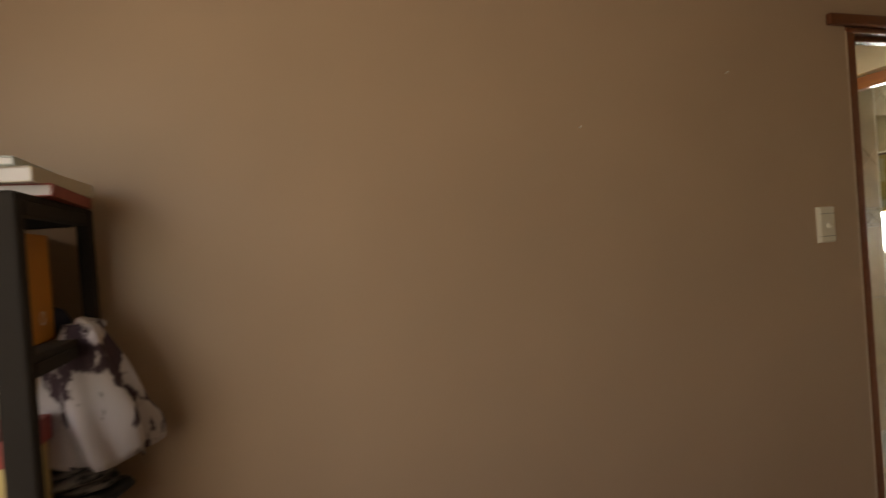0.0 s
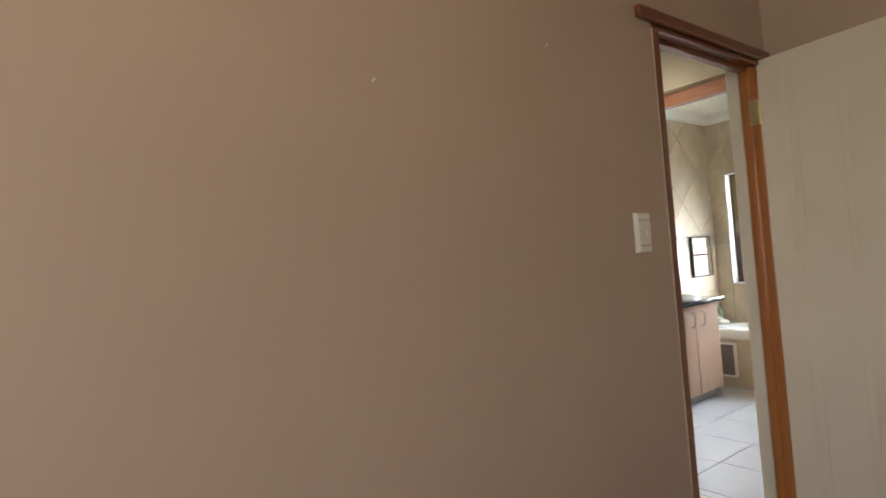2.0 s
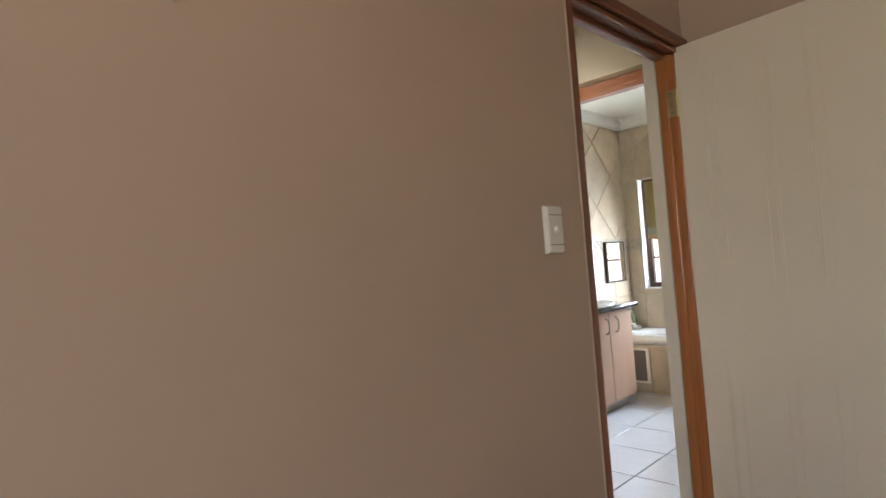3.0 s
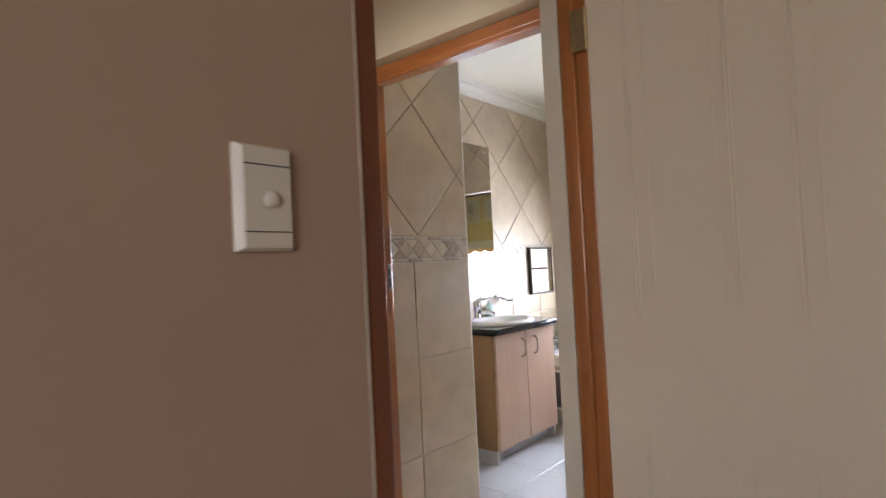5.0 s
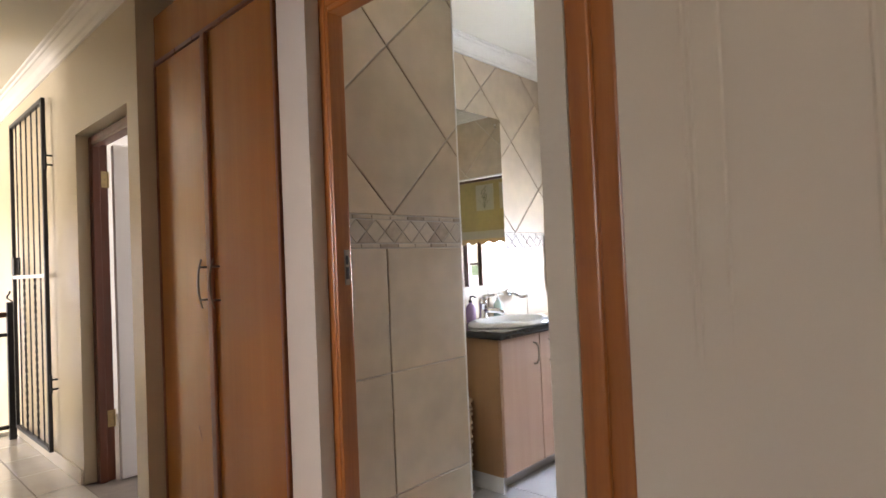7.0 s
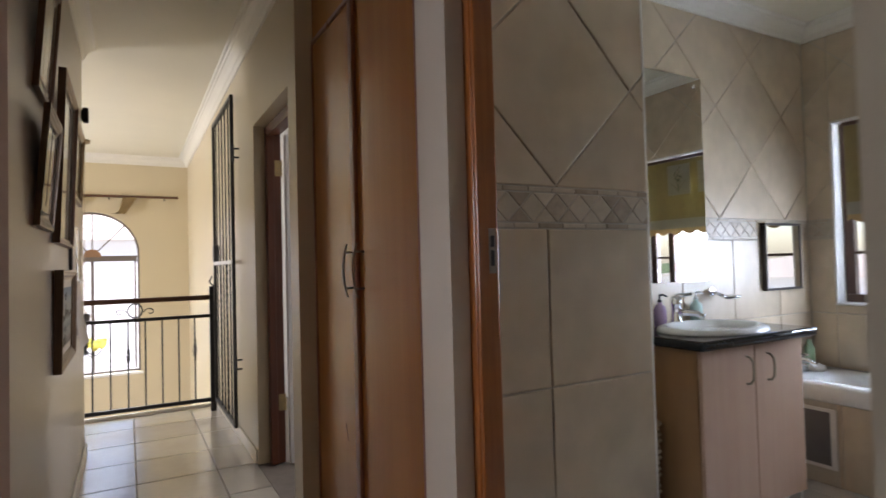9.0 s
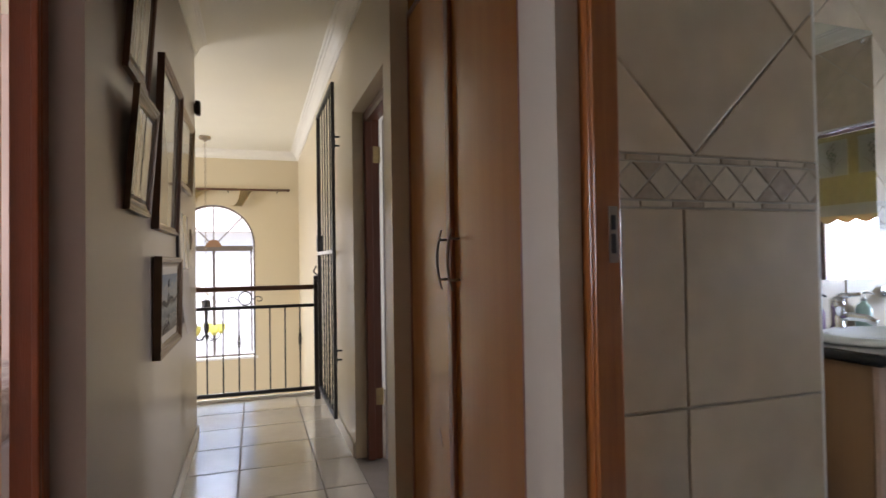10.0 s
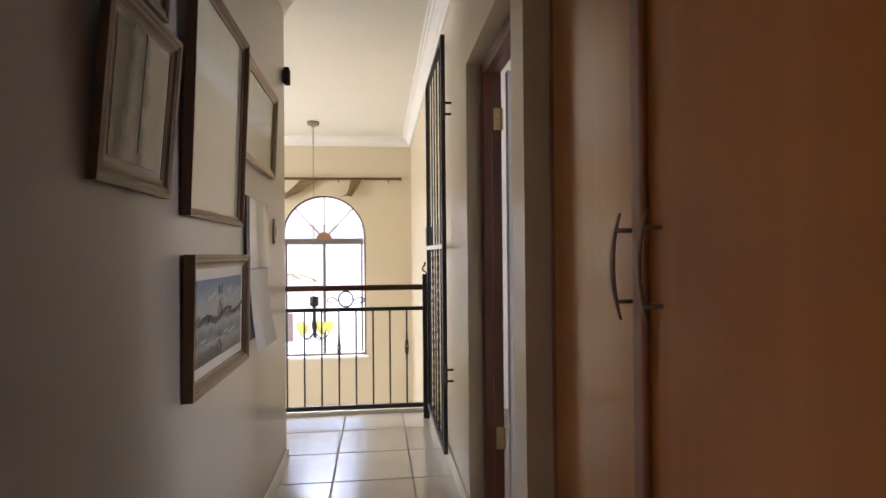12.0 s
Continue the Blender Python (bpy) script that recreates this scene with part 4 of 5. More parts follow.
# ---- landing: security gate, folded back on the wall ----
gate = thing("security_gate", (1.20, 4.6, 0.1), "black iron security gate folded open against the wall", "gate")
GX, GY0, GY1, GZ0, GZ1 = 1.196, 4.112, 5.068, 0.10, 2.425
part("hinge_stile", box((GX - 0.012, GY0 - 0.012, GZ0), (GX + 0.012, GY0 + 0.012, GZ1), 0.002), IRON, gate)
part("lock_stile", box((GX - 0.012, GY1 - 0.012, GZ0), (GX + 0.012, GY1 + 0.012, GZ1), 0.002), IRON, gate)
for nm, z, mt in (("top_rail", GZ1 - 0.016, IRON), ("bottom_rail", GZ0 + 0.016, IRON), ("mid_rail", 1.25, STEEL)):
    part(nm, box((GX - 0.013, GY0 + 0.017, z - 0.013), (GX + 0.013, GY1 - 0.017, z + 0.013), 0.002), mt, gate, "pale flat cross bar" if mt == STEEL else "")
for k in range(5):
    y = GY0 + (GY1 - GY0) * (k + 1) / 6
    part("bar", tube(bmesh.new(), [(GX, y, 1.263), (GX, y, GZ1 - 0.03)], 0.005, 8), IRON, gate)
    if k in (1, 3):
        bm = bmesh.new()
        for s in (0, math.pi):
            tube(bm, [(GX + 0.0045 * math.cos(u * 0.9 + s), y + 0.0045 * math.sin(u * 0.9 + s), GZ0 + 0.03 + (1.237 - GZ0 - 0.03) * u / 70) for u in range(71)], 0.0042, 5)
    else:
        bm = tube(bmesh.new(), [(GX, y, GZ0 + 0.03), (GX, y, 1.237)], 0.005, 8)
    part("lower_bar", bm, IRON, gate)
part("lock_box", box((GX - 0.022, GY1 - 0.10, 1.27), (GX + 0.022, GY1 - 0.018, 1.40), 0.004), IRON, gate)
for z in (2.0, 0.53):
    bm = boxes(((GX + 0.002, GY0 - 0.034, z - 0.028), (1.2385, GY0 - 0.022, z - 0.016)), ((GX + 0.002, GY0 - 0.034, z + 0.034), (1.2385, GY0 - 0.022, z + 0.046)), bev=0.002)
    tube(bm, [(GX + 0.004, GY0 - 0.022, z - 0.05), (GX + 0.004, GY0 - 0.022, z + 0.068)], 0.008, 8)
    part("gate_hinge", bm, IRON, gate, "welded iron hinge")

# ---- stairwell: arched window, rod, chandelier ----
win = new("window_arched")
win.location = (WX, 8.367, WB)
tagged(win, "arched steel window with a fanlight over two tall panes", "window", kind="structure")
bm = bmesh.new()
pts_o = [(WX - WR, WB)] + [(WX - WR * math.cos(math.pi * i / 24), WS + WR * math.sin(math.pi * i / 24)) for i in range(25)] + [(WX + WR, WB)]


def inner_edge(p, k=0.024):
    v = (Vector((WX - p[0], 0, WS - p[1])) if p[1] > WS + 1e-6 else Vector((WX - p[0], 0, 0))).normalized() * k
    return (p[0] + v.x, p[1] + v.z + (k if p[1] <= WB + 1e-6 else 0))


for p, q in zip(pts_o, pts_o[1:] + pts_o[:1]):
    pi_, qi = inner_edge(p), inner_edge(q)
    prism(bm, [(p[0], 8.347, p[1]), (q[0], 8.347, q[1]), (qi[0], 8.347, qi[1]), (pi_[0], 8.347, pi_[1])], [(p[0], 8.387, p[1]), (q[0], 8.387, q[1]), (qi[0], 8.387, qi[1]), (pi_[0], 8.387, pi_[1])])
part("window_frame", bm, FANW, win)
part("transom", box((WX - WR + 0.03, 8.342, 1.345), (WX + WR - 0.03, 8.387, 1.4157), 0.003), FANW, win)
part("mullion", box((WX - 0.018, 8.347, WB + 0.03), (WX + 0.018, 8.382, 1.347), 0.003), FANW, win)
for sx in (-1, 1):
    part("casement_stile", box((WX + sx * 0.475 - 0.012, 8.349, WB + 0.04), (WX + sx * 0.475 + 0.012, 8.379, 1.347), 0.002), FANW, win)
for a in (45, 90, 135):
    c, s = math.cos(radians(a)), math.sin(radians(a))
    part("fan_bar", tube(bmesh.new(), [(WX + 0.08 * c, 8.367, 1.415 + 0.08 * s), (WX + (WR - 0.02) * c, 8.367, WS + (WR - 0.02) * s)], 0.009, 6), FANW, win)
bm = bmesh.new()
prism(bm, [(WX + 0.100 * math.cos(math.pi * i / 10), 8.337, 1.399 + 0.100 * math.sin(math.pi * i / 10)) for i in range(11)], [(WX + 0.100 * math.cos(math.pi * i / 10), 8.387, 1.399 + 0.100 * math.sin(math.pi * i / 10)) for i in range(11)])
part("fan_hub", bm, mat("rusty_brown_steel", (0.30, 0.16, 0.08), 0.5, mottle=0.2, scale=20), win, "rust-brown half disc")
bm = bmesh.new()
prism(bm, [(x, 8.366, z) for x, z in pts_o], [(x, 8.369, z) for x, z in pts_o])
gp = part("pane", bm, PANE, win)
gp.visible_shadow = False
setting("window_sill_arched", box((WX - WR - 0.03, 8.272, WB - 0.035), (WX + WR + 0.03, 8.343, WB - 0.0005), 0.004), SILL)

rod = thing("curtain_rod", (0.1, 8.217, 2.170), "dark wooden curtain rod over the arched stair window", "curtain rod")
part("rod_bar", tube(bmesh.new(), [(-1.0, 8.217, 2.161), (1.107, 8.217, 2.168)], 0.016, 12), FRAMED, rod)
part("finial", lathe(bmesh.new(), [(0.008, -0.02), (0.02, -0.012), (0.024, 0), (0.018, 0.014), (0.006, 0.02)], (1.126, 8.217, 2.168), 12), FRAMED, rod)
for x in (-0.7, 0.35, 0.98):
    part("bracket", tube(bmesh.new(), [(x, 8.285, 2.132), (x, 8.237, 2.132), (x, 8.217, 2.154)], 0.007, 6), IRON, rod)
scarf = thing("sheer_scarf", (0.3, 8.187, 1.85), "sheer gold scarf draped from the curtain rod", "curtain")


def drape(x0, z0, x1, z1, wid, folds, seed):
    bm = bmesh.new()
    rows = []
    for i in range(15):
        t = i / 14
        row = []
        for k in range(folds * 4 + 1):
            u = k / (folds * 4)
            row.append(bm.verts.new((x0 + (x1 - x0) * t + (u - 0.5) * wid * (1 - 0.35 * math.sin(math.pi * t)), 8.202 - 0.022 * math.sin(u * folds * 2 * math.pi + seed + t) * (0.4 + t), z0 + (z1 - z0) * t - 0.05 * math.sin(math.pi * t) * (1 + 0.4 * math.sin(seed + u * 5)))))
        rows.append(row)
    for a, b in zip(rows, rows[1:]):
        for k in range(len(a) - 1):
            bm.faces.new((a[k], a[k + 1], b[k + 1], b[k]))
    bmesh.ops.solidify(bm, geom=bm.faces[:], thickness=0.002)
    return bm


part("fold", drape(0.585, 2.159, 0.444, 1.943, 0.17, 4, 1.0), SHEER, scarf, smooth=True)
part("tail", drape(0.003, 2.148, -0.547, 1.879, 0.24, 5, 2.2), SHEER, scarf, smooth=True)

CHX, CHY = 0.127, 7.445
ch = thing("chandelier", (CHX, CHY, HTOP), "brass chain chandelier with yellow glass cups over the stairwell", "chandelier")
part("ceiling_rose", lathe(bmesh.new(), [(0.012, -0.062), (0.03, -0.045), (0.064, -0.036), (0.068, 0.0)], (CHX, CHY, HTOP - 0.001), 16), NICKEL, ch, smooth=True)
for k in range(59):
    z = 2.64 - 0.032 * k
    bm = tube(bmesh.new(), [(CHX + (0.009 * math.cos(a * math.pi / 4) if k % 2 else 0), CHY + (0 if k % 2 else 0.009 * math.cos(a * math.pi / 4)), z - 0.016 + 0.02 * math.sin(a * math.pi / 4)) for a in range(8)], 0.0028, 5, True)
    part("chain_link", bm, NICKEL, ch)
part("stem", lathe(bmesh.new(), [(0.006, 0.41), (0.05, 0.40), (0.05, 0.30), (0.022, 0.29), (0.018, 0.15), (0.034, 0.08), (0.02, 0.02), (0.01, -0.06)], (CHX, CHY, 0.34), 14), IRON, ch, smooth=True)
AMBER = thin_cloth(mat("amber_glass", (0.84, 0.78, 0.36), 0.25, mottle=0.15, scale=12), 0.85)
for k in range(5):
    a = 2 * math.pi * k / 5 + 0.3
    c, s = math.cos(a), math.sin(a)
    arm = part("arm", tube(bmesh.new(), [(CHX + c * r, CHY + s * r, 0.33 + h) for r, h in ((0.02, 0), (0.06, -0.05), (0.11, -0.06), (0.15, -0.03), (0.165, 0.01))], 0.007, 6), IRON, ch)
    part("cup", lathe(bmesh.new(), [(0.015, 0), (0.030, 0.012), (0.048, 0.05), (0.058, 0.11), (0.054, 0.11), (0.040, 0.05), (0.015, 0.012)], (CHX + c * 0.165, CHY + s * 0.165, 0.34), 16), AMBER, arm, "yellow glass cup", smooth=True)

# ---- the room to the west: bed ----
bed = thing("bed", (-1.1, 3.2, 0), "made bed with a patterned quilt and white skirt", "bed")
part("bed_base", box((-1.75, 2.55, 0.0), (-0.35, 4.15, 0.42), 0.02), PAPER, bed, "white bed skirt")
part("mattress", box((-1.76, 2.54, 0.42), (-0.34, 4.16, 0.60), 0.04), PAPER, bed)
part("quilt", box((-1.80, 2.50, 0.45), (-0.30, 4.0, 0.66), 0.04), mat("floral_quilt", (0.60, 0.55, 0.52), 0.9, scale=26, grain=(0.20, 0.13, 0.12)), bed, "grey floral quilt")

# ---- bathroom: vanity ----
van = thing("vanity_cabinet", (2.98, 1.7, 0), "pale beech vanity cabinet with two doors on a tiled plinth", "cabinet")
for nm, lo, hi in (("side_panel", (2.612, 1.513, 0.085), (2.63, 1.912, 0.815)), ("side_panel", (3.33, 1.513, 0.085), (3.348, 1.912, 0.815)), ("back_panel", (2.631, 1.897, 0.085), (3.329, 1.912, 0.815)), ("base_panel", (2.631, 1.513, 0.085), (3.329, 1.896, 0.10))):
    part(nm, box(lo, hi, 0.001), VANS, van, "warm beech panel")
for x0, x1, hx in ((2.615, 2.973, 2.914), (2.979, 3.346, 3.068)):
    d = part("door", box((x0, 1.491, 0.088), (x1, 1.511, 0.808), 0.004), VANW, van)
    bm = tube(bmesh.new(), [(hx, 1.492, 0.638), (hx, 1.473, 0.641), (hx, 1.460, 0.658), (hx, 1.457, 0.698), (hx, 1.460, 0.738), (hx, 1.473, 0.755), (hx, 1.492, 0.758)], 0.0055, 8)
    part("handle", bm, NICKEL, d, "bowed metal handle", smooth=True)
part("plinth", boxes(((2.612, 1.57, 0), (3.348, 1.59, 0.0845)), ((2.612, 1.513, 0), (2.632, 1.5695, 0.0845)), ((2.612, 1.5905, 0), (2.632, 1.912, 0.0845)), ((3.328, 1.513, 0), (3.348, 1.5695, 0.0845)), ((3.328, 1.5905, 0), (3.348, 1.912, 0.0845))), BFLOOR, van, "white tiled plinth")
top = thing("vanity_worktop", (2.96, 1.67, 0.816), "black polished granite worktop with a rounded nose", "worktop")
part("slab", box((2.535, 1.425, 0.816), (3.375, 1.914, 0.857), 0.017, 4), GRANITE, top)
bas = thing("wash_basin", (2.92, 1.67, 0.857), "oval white porcelain drop-in basin", "basin")
part("bowl", lathe(bmesh.new(), [(0.03, -0.02), (0.14, -0.005), (0.195, 0.006), (0.215, 0.020), (0.222, 0.024), (0.235, 0.026), (0.262, 0.020), (0.270, 0.008), (0.270, 0.0005)][::-1], (2.93, 1.66, 0.8575), 40, 1.08, 0.78), PORC, bas, smooth=True)
tap = thing("basin_tap", (2.915, 1.855, 0.858), "chrome basin mixer tap with lever and spout", "tap")
part("tap_body", lathe(bmesh.new(), [(0.030, 0), (0.031, 0.008), (0.025, 0.016), (0.024, 0.075), (0.028, 0.082), (0.028, 0.118), (0.014, 0.128)], (2.915, 1.848, 0.8785), 20), CHROME, tap, smooth=True)
part("spout", tube(bmesh.new(), [(2.915, 1.845, 0.925), (2.93, 1.80, 0.93), (2.945, 1.75, 0.925), (2.952, 1.72, 0.908)], [0.019, 0.017, 0.015, 0.014], 12), CHROME, tap, smooth=True)
part("lever", tube(bmesh.new(), [(2.915, 1.848, 1.004), (2.935, 1.825, 1.012), (2.965, 1.79, 1.018)], [0.015, 0.010, 0.008], 10), CHROME, tap, smooth=True)
for nm, x, y, col, lab in (("soap_dispenser", 2.835, 1.875, (0.40, 0.28, 0.46), "purple soap dispenser with a pump"), ("lotion_bottle", 3.11, 1.878, (0.46, 0.62, 0.55), "pale green lotion bottle with a pump")):
    b = thing(nm, (x, y, 0.858), lab, "bottle", "bottles on the vanity")
    part("bottle_body", lathe(bmesh.new(), [(0.026, 0), (0.030, 0.006), (0.030, 0.085), (0.022, 0.105), (0.011, 0.112), (0.011, 0.122)], (x, y, 0.858), 18), mat(nm + "_plastic", col, 0.2, mottle=0.05), b, smooth=True)
    bm = lathe(bmesh.new(), [(0.010, 0.1225), (0.012, 0.132), (0.004, 0.136), (0.004, 0.158)], (x, y, 0.858), 12)
    tube(bm, [(x, y, 1.014), (x + 0.002, y - 0.018, 1.018), (x + 0.004, y - 0.04, 1.010)], 0.005, 6)
    part("pump", bm, PORC if nm == "lotion_bottle" else GRC, b, smooth=True)
dish = thing("soap_dish", (3.28, 1.88, 0.99), "chrome and glass soap dish fixed to the tiles", "soap dish")
part("wall_rose", tube(bmesh.new(), [(3.27, 1.914, 1.01), (3.27, 1.897, 1.01)], 0.024, 14), CHROME, dish)
part("dish_arm", tube(bmesh.new(), [(3.27, 1.898, 1.01), (3.28, 1.865, 1.0), (3.31, 1.845, 0.98)], 0.009, 8), CHROME, dish, smooth=True)
part("dish_bowl", lathe(bmesh.new(), [(0.02, 0), (0.05, 0.006), (0.062, 0.02), (0.058, 0.02), (0.04, 0.008)], (3.34, 1.84, 0.97), 20, 1.0, 0.75), CHROME, dish, smooth=True)

# mirrors
mir = thing("wall_mirror", (2.88, 1.914, 1.07), "tall frameless wall mirror over the basin", "mirror")
bm = bmesh.new()
MX0, MX1, MZ0, MZ1 = 2.50, 3.255, 1.072, 2.155
prism(bm, [(MX0, 1.914, MZ0), (MX1, 1.914, MZ0), (MX1, 1.914, MZ1), (MX0, 1.914, MZ1)], [(MX0, 1.909, MZ0), (MX1, 1.909, MZ0), (MX1, 1.909, MZ1), (MX0, 1.909, MZ1)])
part("mirror_glass", bm, MIRROR, mir)
for x in (2.56, 3.20):
    for z in (1.12, 2.105):
        bm = lathe(bmesh.new(), [(0.011, 0), (0.011, 0.003), (0.005, 0.006)], (0, 0, 0), 12)
        bm.transform(pose(x, 1.9085, z, 90, 0, 0))
        part("mirror_screw", bm, CHROME, mir)
fmr = thing("framed_mirror", (3.93, 1.9, 1.0), "small dark-framed mirror hung beside the window", "mirror")
BLACKB = mat("black_brown_moulding", (0.035, 0.024, 0.018), 0.35, mottle=0.2, scale=20)
X0, X1, Z0, Z1 = 3.746, 4.108, 0.993, 1.384
for a, b in (((X0, Z0), (X1, Z0 + 0.014)), ((X0, Z1 - 0.014), (X1, Z1)), ((X0, Z0 + 0.0145), (X0 + 0.014, Z1 - 0.0145)), ((X1 - 0.014, Z0 + 0.0145), (X1, Z1 - 0.0145))):
    part("frame_rail", box((a[0], 1.884, a[1]), (b[0], 1.9135, b[1]), 0.002), BLACKB, fmr)
part("mirror_glass", box((X0 + 0.0145, 1.889, Z0 + 0.0145), (X1 - 0.0145, 1.894, Z1 - 0.0145)), MIRROR, fmr)

# basket beside the vanity
wick = thing("wicker_basket", (2.45, 1.74, 0), "small pale wicker basket beside the vanity", "basket")
WIC = mat("pale_wicker", (0.46, 0.36, 0.23), 0.7, mottle=0.3, scale=40)
part("basket_lining", lathe(bmesh.new(), [(0.10, 0.002), (0.108, 0.2), (0.116, 0.5), (0.108, 0.5), (0.09, 0.02)], (2.45, 1.74, 0.0), 20), WIC, wick)
for k in range(14):
    z, r = 0.02 + 0.036 * k, 0.107 + 0.0011 * k
    part("weave", tube(bmesh.new(), [(2.45 + (r + 0.006 * (-1) ** (i + k)) * math.cos(2 * math.pi * i / 24), 1.74 + (r + 0.006 * (-1) ** (i + k)) * math.sin(2 * math.pi * i / 24), z) for i in range(24)], 0.010, 5, True), WIC, wick)

# bath tub
tub = thing("bath_tub", (4.08, 0.9, 0), "white inset bath tub in a tiled surround", "bath tub")
T0, T1 = 0.22, 1.913
part("surround", boxes(((3.720, T0, 0), (3.755, T1, 0.425)), ((3.7555, T0, 0), (4.243, T0 + 0.05, 0.425))), BATHG, tub, "tiled bath surround")
bm = bmesh.new()


def rr(x0, x1, y0, y1, r, z, n=6):
    out = []
    for cx, cy, a0 in ((x1 - r, y1 - r, 0), (x0 + r, y1 - r, 90), (x0 + r, y0 + r, 180), (x1 - r, y0 + r, 270)):
        for i in range(n + 1):
            a = radians(a0 + 90 * i / n)
            out.append((cx + r * math.cos(a), cy + r * math.sin(a), z))
    return out


layers = [rr(3.71, 4.241, T0, T1, 0.02, 0.426), rr(3.694, 4.243, T0, T1, 0.03, 0.44), rr(3.694, 4.243, T0, T1, 0.03, 0.505), rr(3.706, 4.235, T0 + 0.01, T1 - 0.008, 0.03, 0.52),
          rr(3.79, 4.17, T0 + 0.12, T1 - 0.17, 0.14, 0.518), rr(3.81, 4.15, T0 + 0.14, T1 - 0.2, 0.14, 0.50), rr(3.86, 4.10, T0 + 0.28, T1 - 0.34, 0.10, 0.20), rr(3.92, 4.04, T0 + 0.4, T1 - 0.45, 0.05, 0.14)]
vs = [[bm.verts.new(p) for p in L] for L in layers]
for a, b in zip(vs, vs[1:]):
    for k in range(len(a)):
        bm.faces.new((a[k], a[(k + 1) % len(a)], b[(k + 1) % len(b)], b[k]))
bm.faces.new(vs[-1])
bm.faces.new(vs[0][::-1])
part("tub_shell", bm, PORC, tub, smooth=True)


def tubp(u, v, w):
    return (3.720 - w, u, v)


ap = part("access_panel", box((3.703, 1.535, 0.085), (3.7115, 1.715, 0.395), 0.002), SILL, tub, "framed access panel")
part("panel_infill", box((3.700, 1.562, 0.105), (3.7025, 1.69, 0.378)), mat("smoky_glass", (0.18, 0.17, 0.17), 0.15), ap, "dark infill")
tt = thing("bath_tap", (4.0, 1.83, 0.521), "chrome bath mixer with cross handles on the tub's rim", "tap")
part("mixer_body", tube(bmesh.new(), [(3.80, 1.845, 0.58), (4.0, 1.845, 0.58)], 0.022, 12), CHROME, tt, smooth=True)
for x in (3.80, 4.0):
    part("pillar", tube(bmesh.new(), [(x, 1.845, 0.5205), (x, 1.845, 0.58)], 0.02, 12), CHROME, tt, smooth=True)
    part("cross_handle", boxes(((x - 0.034, 1.838, 0.605), (x + 0.034, 1.852, 0.62)), ((x - 0.007, 1.811, 0.605), (x + 0.007, 1.879, 0.62)), ((x - 0.01, 1.835, 0.58), (x + 0.01, 1.855, 0.606)), bev=0.004), CHROME, tt)
part("bath_spout", tube(bmesh.new(), [(3.90, 1.83, 0.585), (3.90, 1.76, 0.60), (3.90, 1.72, 0.575)], [0.018, 0.016, 0.015], 10), CHROME, tt, smooth=True)
for nm, x, y, h, r, col, lab in (("shampoo_bottle", 4.10, 1.86, 0.17, 0.028, (0.30, 0.42, 0.26), "green shampoo bottle on the tub's rim"), ("sponge", 4.06, 1.80, 0.04, 0.045, (0.70, 0.66, 0.58), "pale round sponge on the tub's rim")):
    b = thing(nm, (x, y, 0.521), lab, nm.split("_")[-1])
    part("shape", lathe(bmesh.new(), [(r * 0.9, 0), (r, h * 0.1), (r, h * 0.7), (r * 0.5, h * 0.86), (r * 0.45, h)], (x, y, 0.5205), 16), mat(nm + "_stuff", col, 0.4, mottle=0.1, scale=30), b, smooth=True)

# bathroom window and blind
bw = new("window_bathroom")
bw.location = (4.37, 1.2, BZ0)
tagged(bw, "dark timber bathroom window with one casement and narrow glazing bars", "window", kind="structure")
FX0, FX1 = 4.345, 4.395
for a, b in (((BW0 + 0.009, BZ0 + 0.013), (BW1 - 0.009, BZ0 + 0.06)), ((BW0 + 0.009, BZ1 - 0.055), (BW1 - 0.009, BZ1 - 0.009)), ((BW0 + 0.009, BZ0 + 0.061), (BW0 + 0.06, BZ1 - 0.056)), ((BW1 - 0.06, BZ0 + 0.061), (BW1 - 0.009, BZ1 - 0.056)), ((0.78, BZ0 + 0.061), (0.83, BZ1 - 0.056)), ((1.34, BZ0 + 0.061), (1.39, BZ1 - 0.056))):
    part("window_frame", box((FX0, a[0], a[1]), (FX1, b[0], b[1]), 0.003), DARKW, bw)
for z in (1.20, 1.52):
    for ya, yb in ((BW0 + 0.061, 0.779), (1.391, BW1 - 0.061)):
        part("glazing_bar", box((FX0 + 0.012, ya, z - 0.009), (FX1 - 0.012, yb, z + 0.009), 0.002), DARKW, bw)
for ya, yb in ((BW0 + 0.061, 0.779), (0.831, 1.339), (1.391, BW1 - 0.061)):
    p = part("pane", box((4.368, ya, BZ0 + 0.0615), (4.371, yb, BZ1 - 0.0565)), PANE, bw)
    p.visible_shadow = False
part("stay", tube(bmesh.new(), [(4.34, 1.05, 0.965), (4.315, 1.02, 0.97), (4.31, 1.0, 1.035)], 0.006, 6), BRASS, bw, "brass casement stay")

bd = thing("roman_blind", (4.3, 1.2, 1.38), "olive roman blind with flower squares and a scalloped hem", "blind")
BX = 4.29
part("head_rail", box((BX - 0.012, BW0 + 0.03, 1.955), (BX + 0.012, BW1 - 0.05, 1.977), 0.003), DARKW, bd)


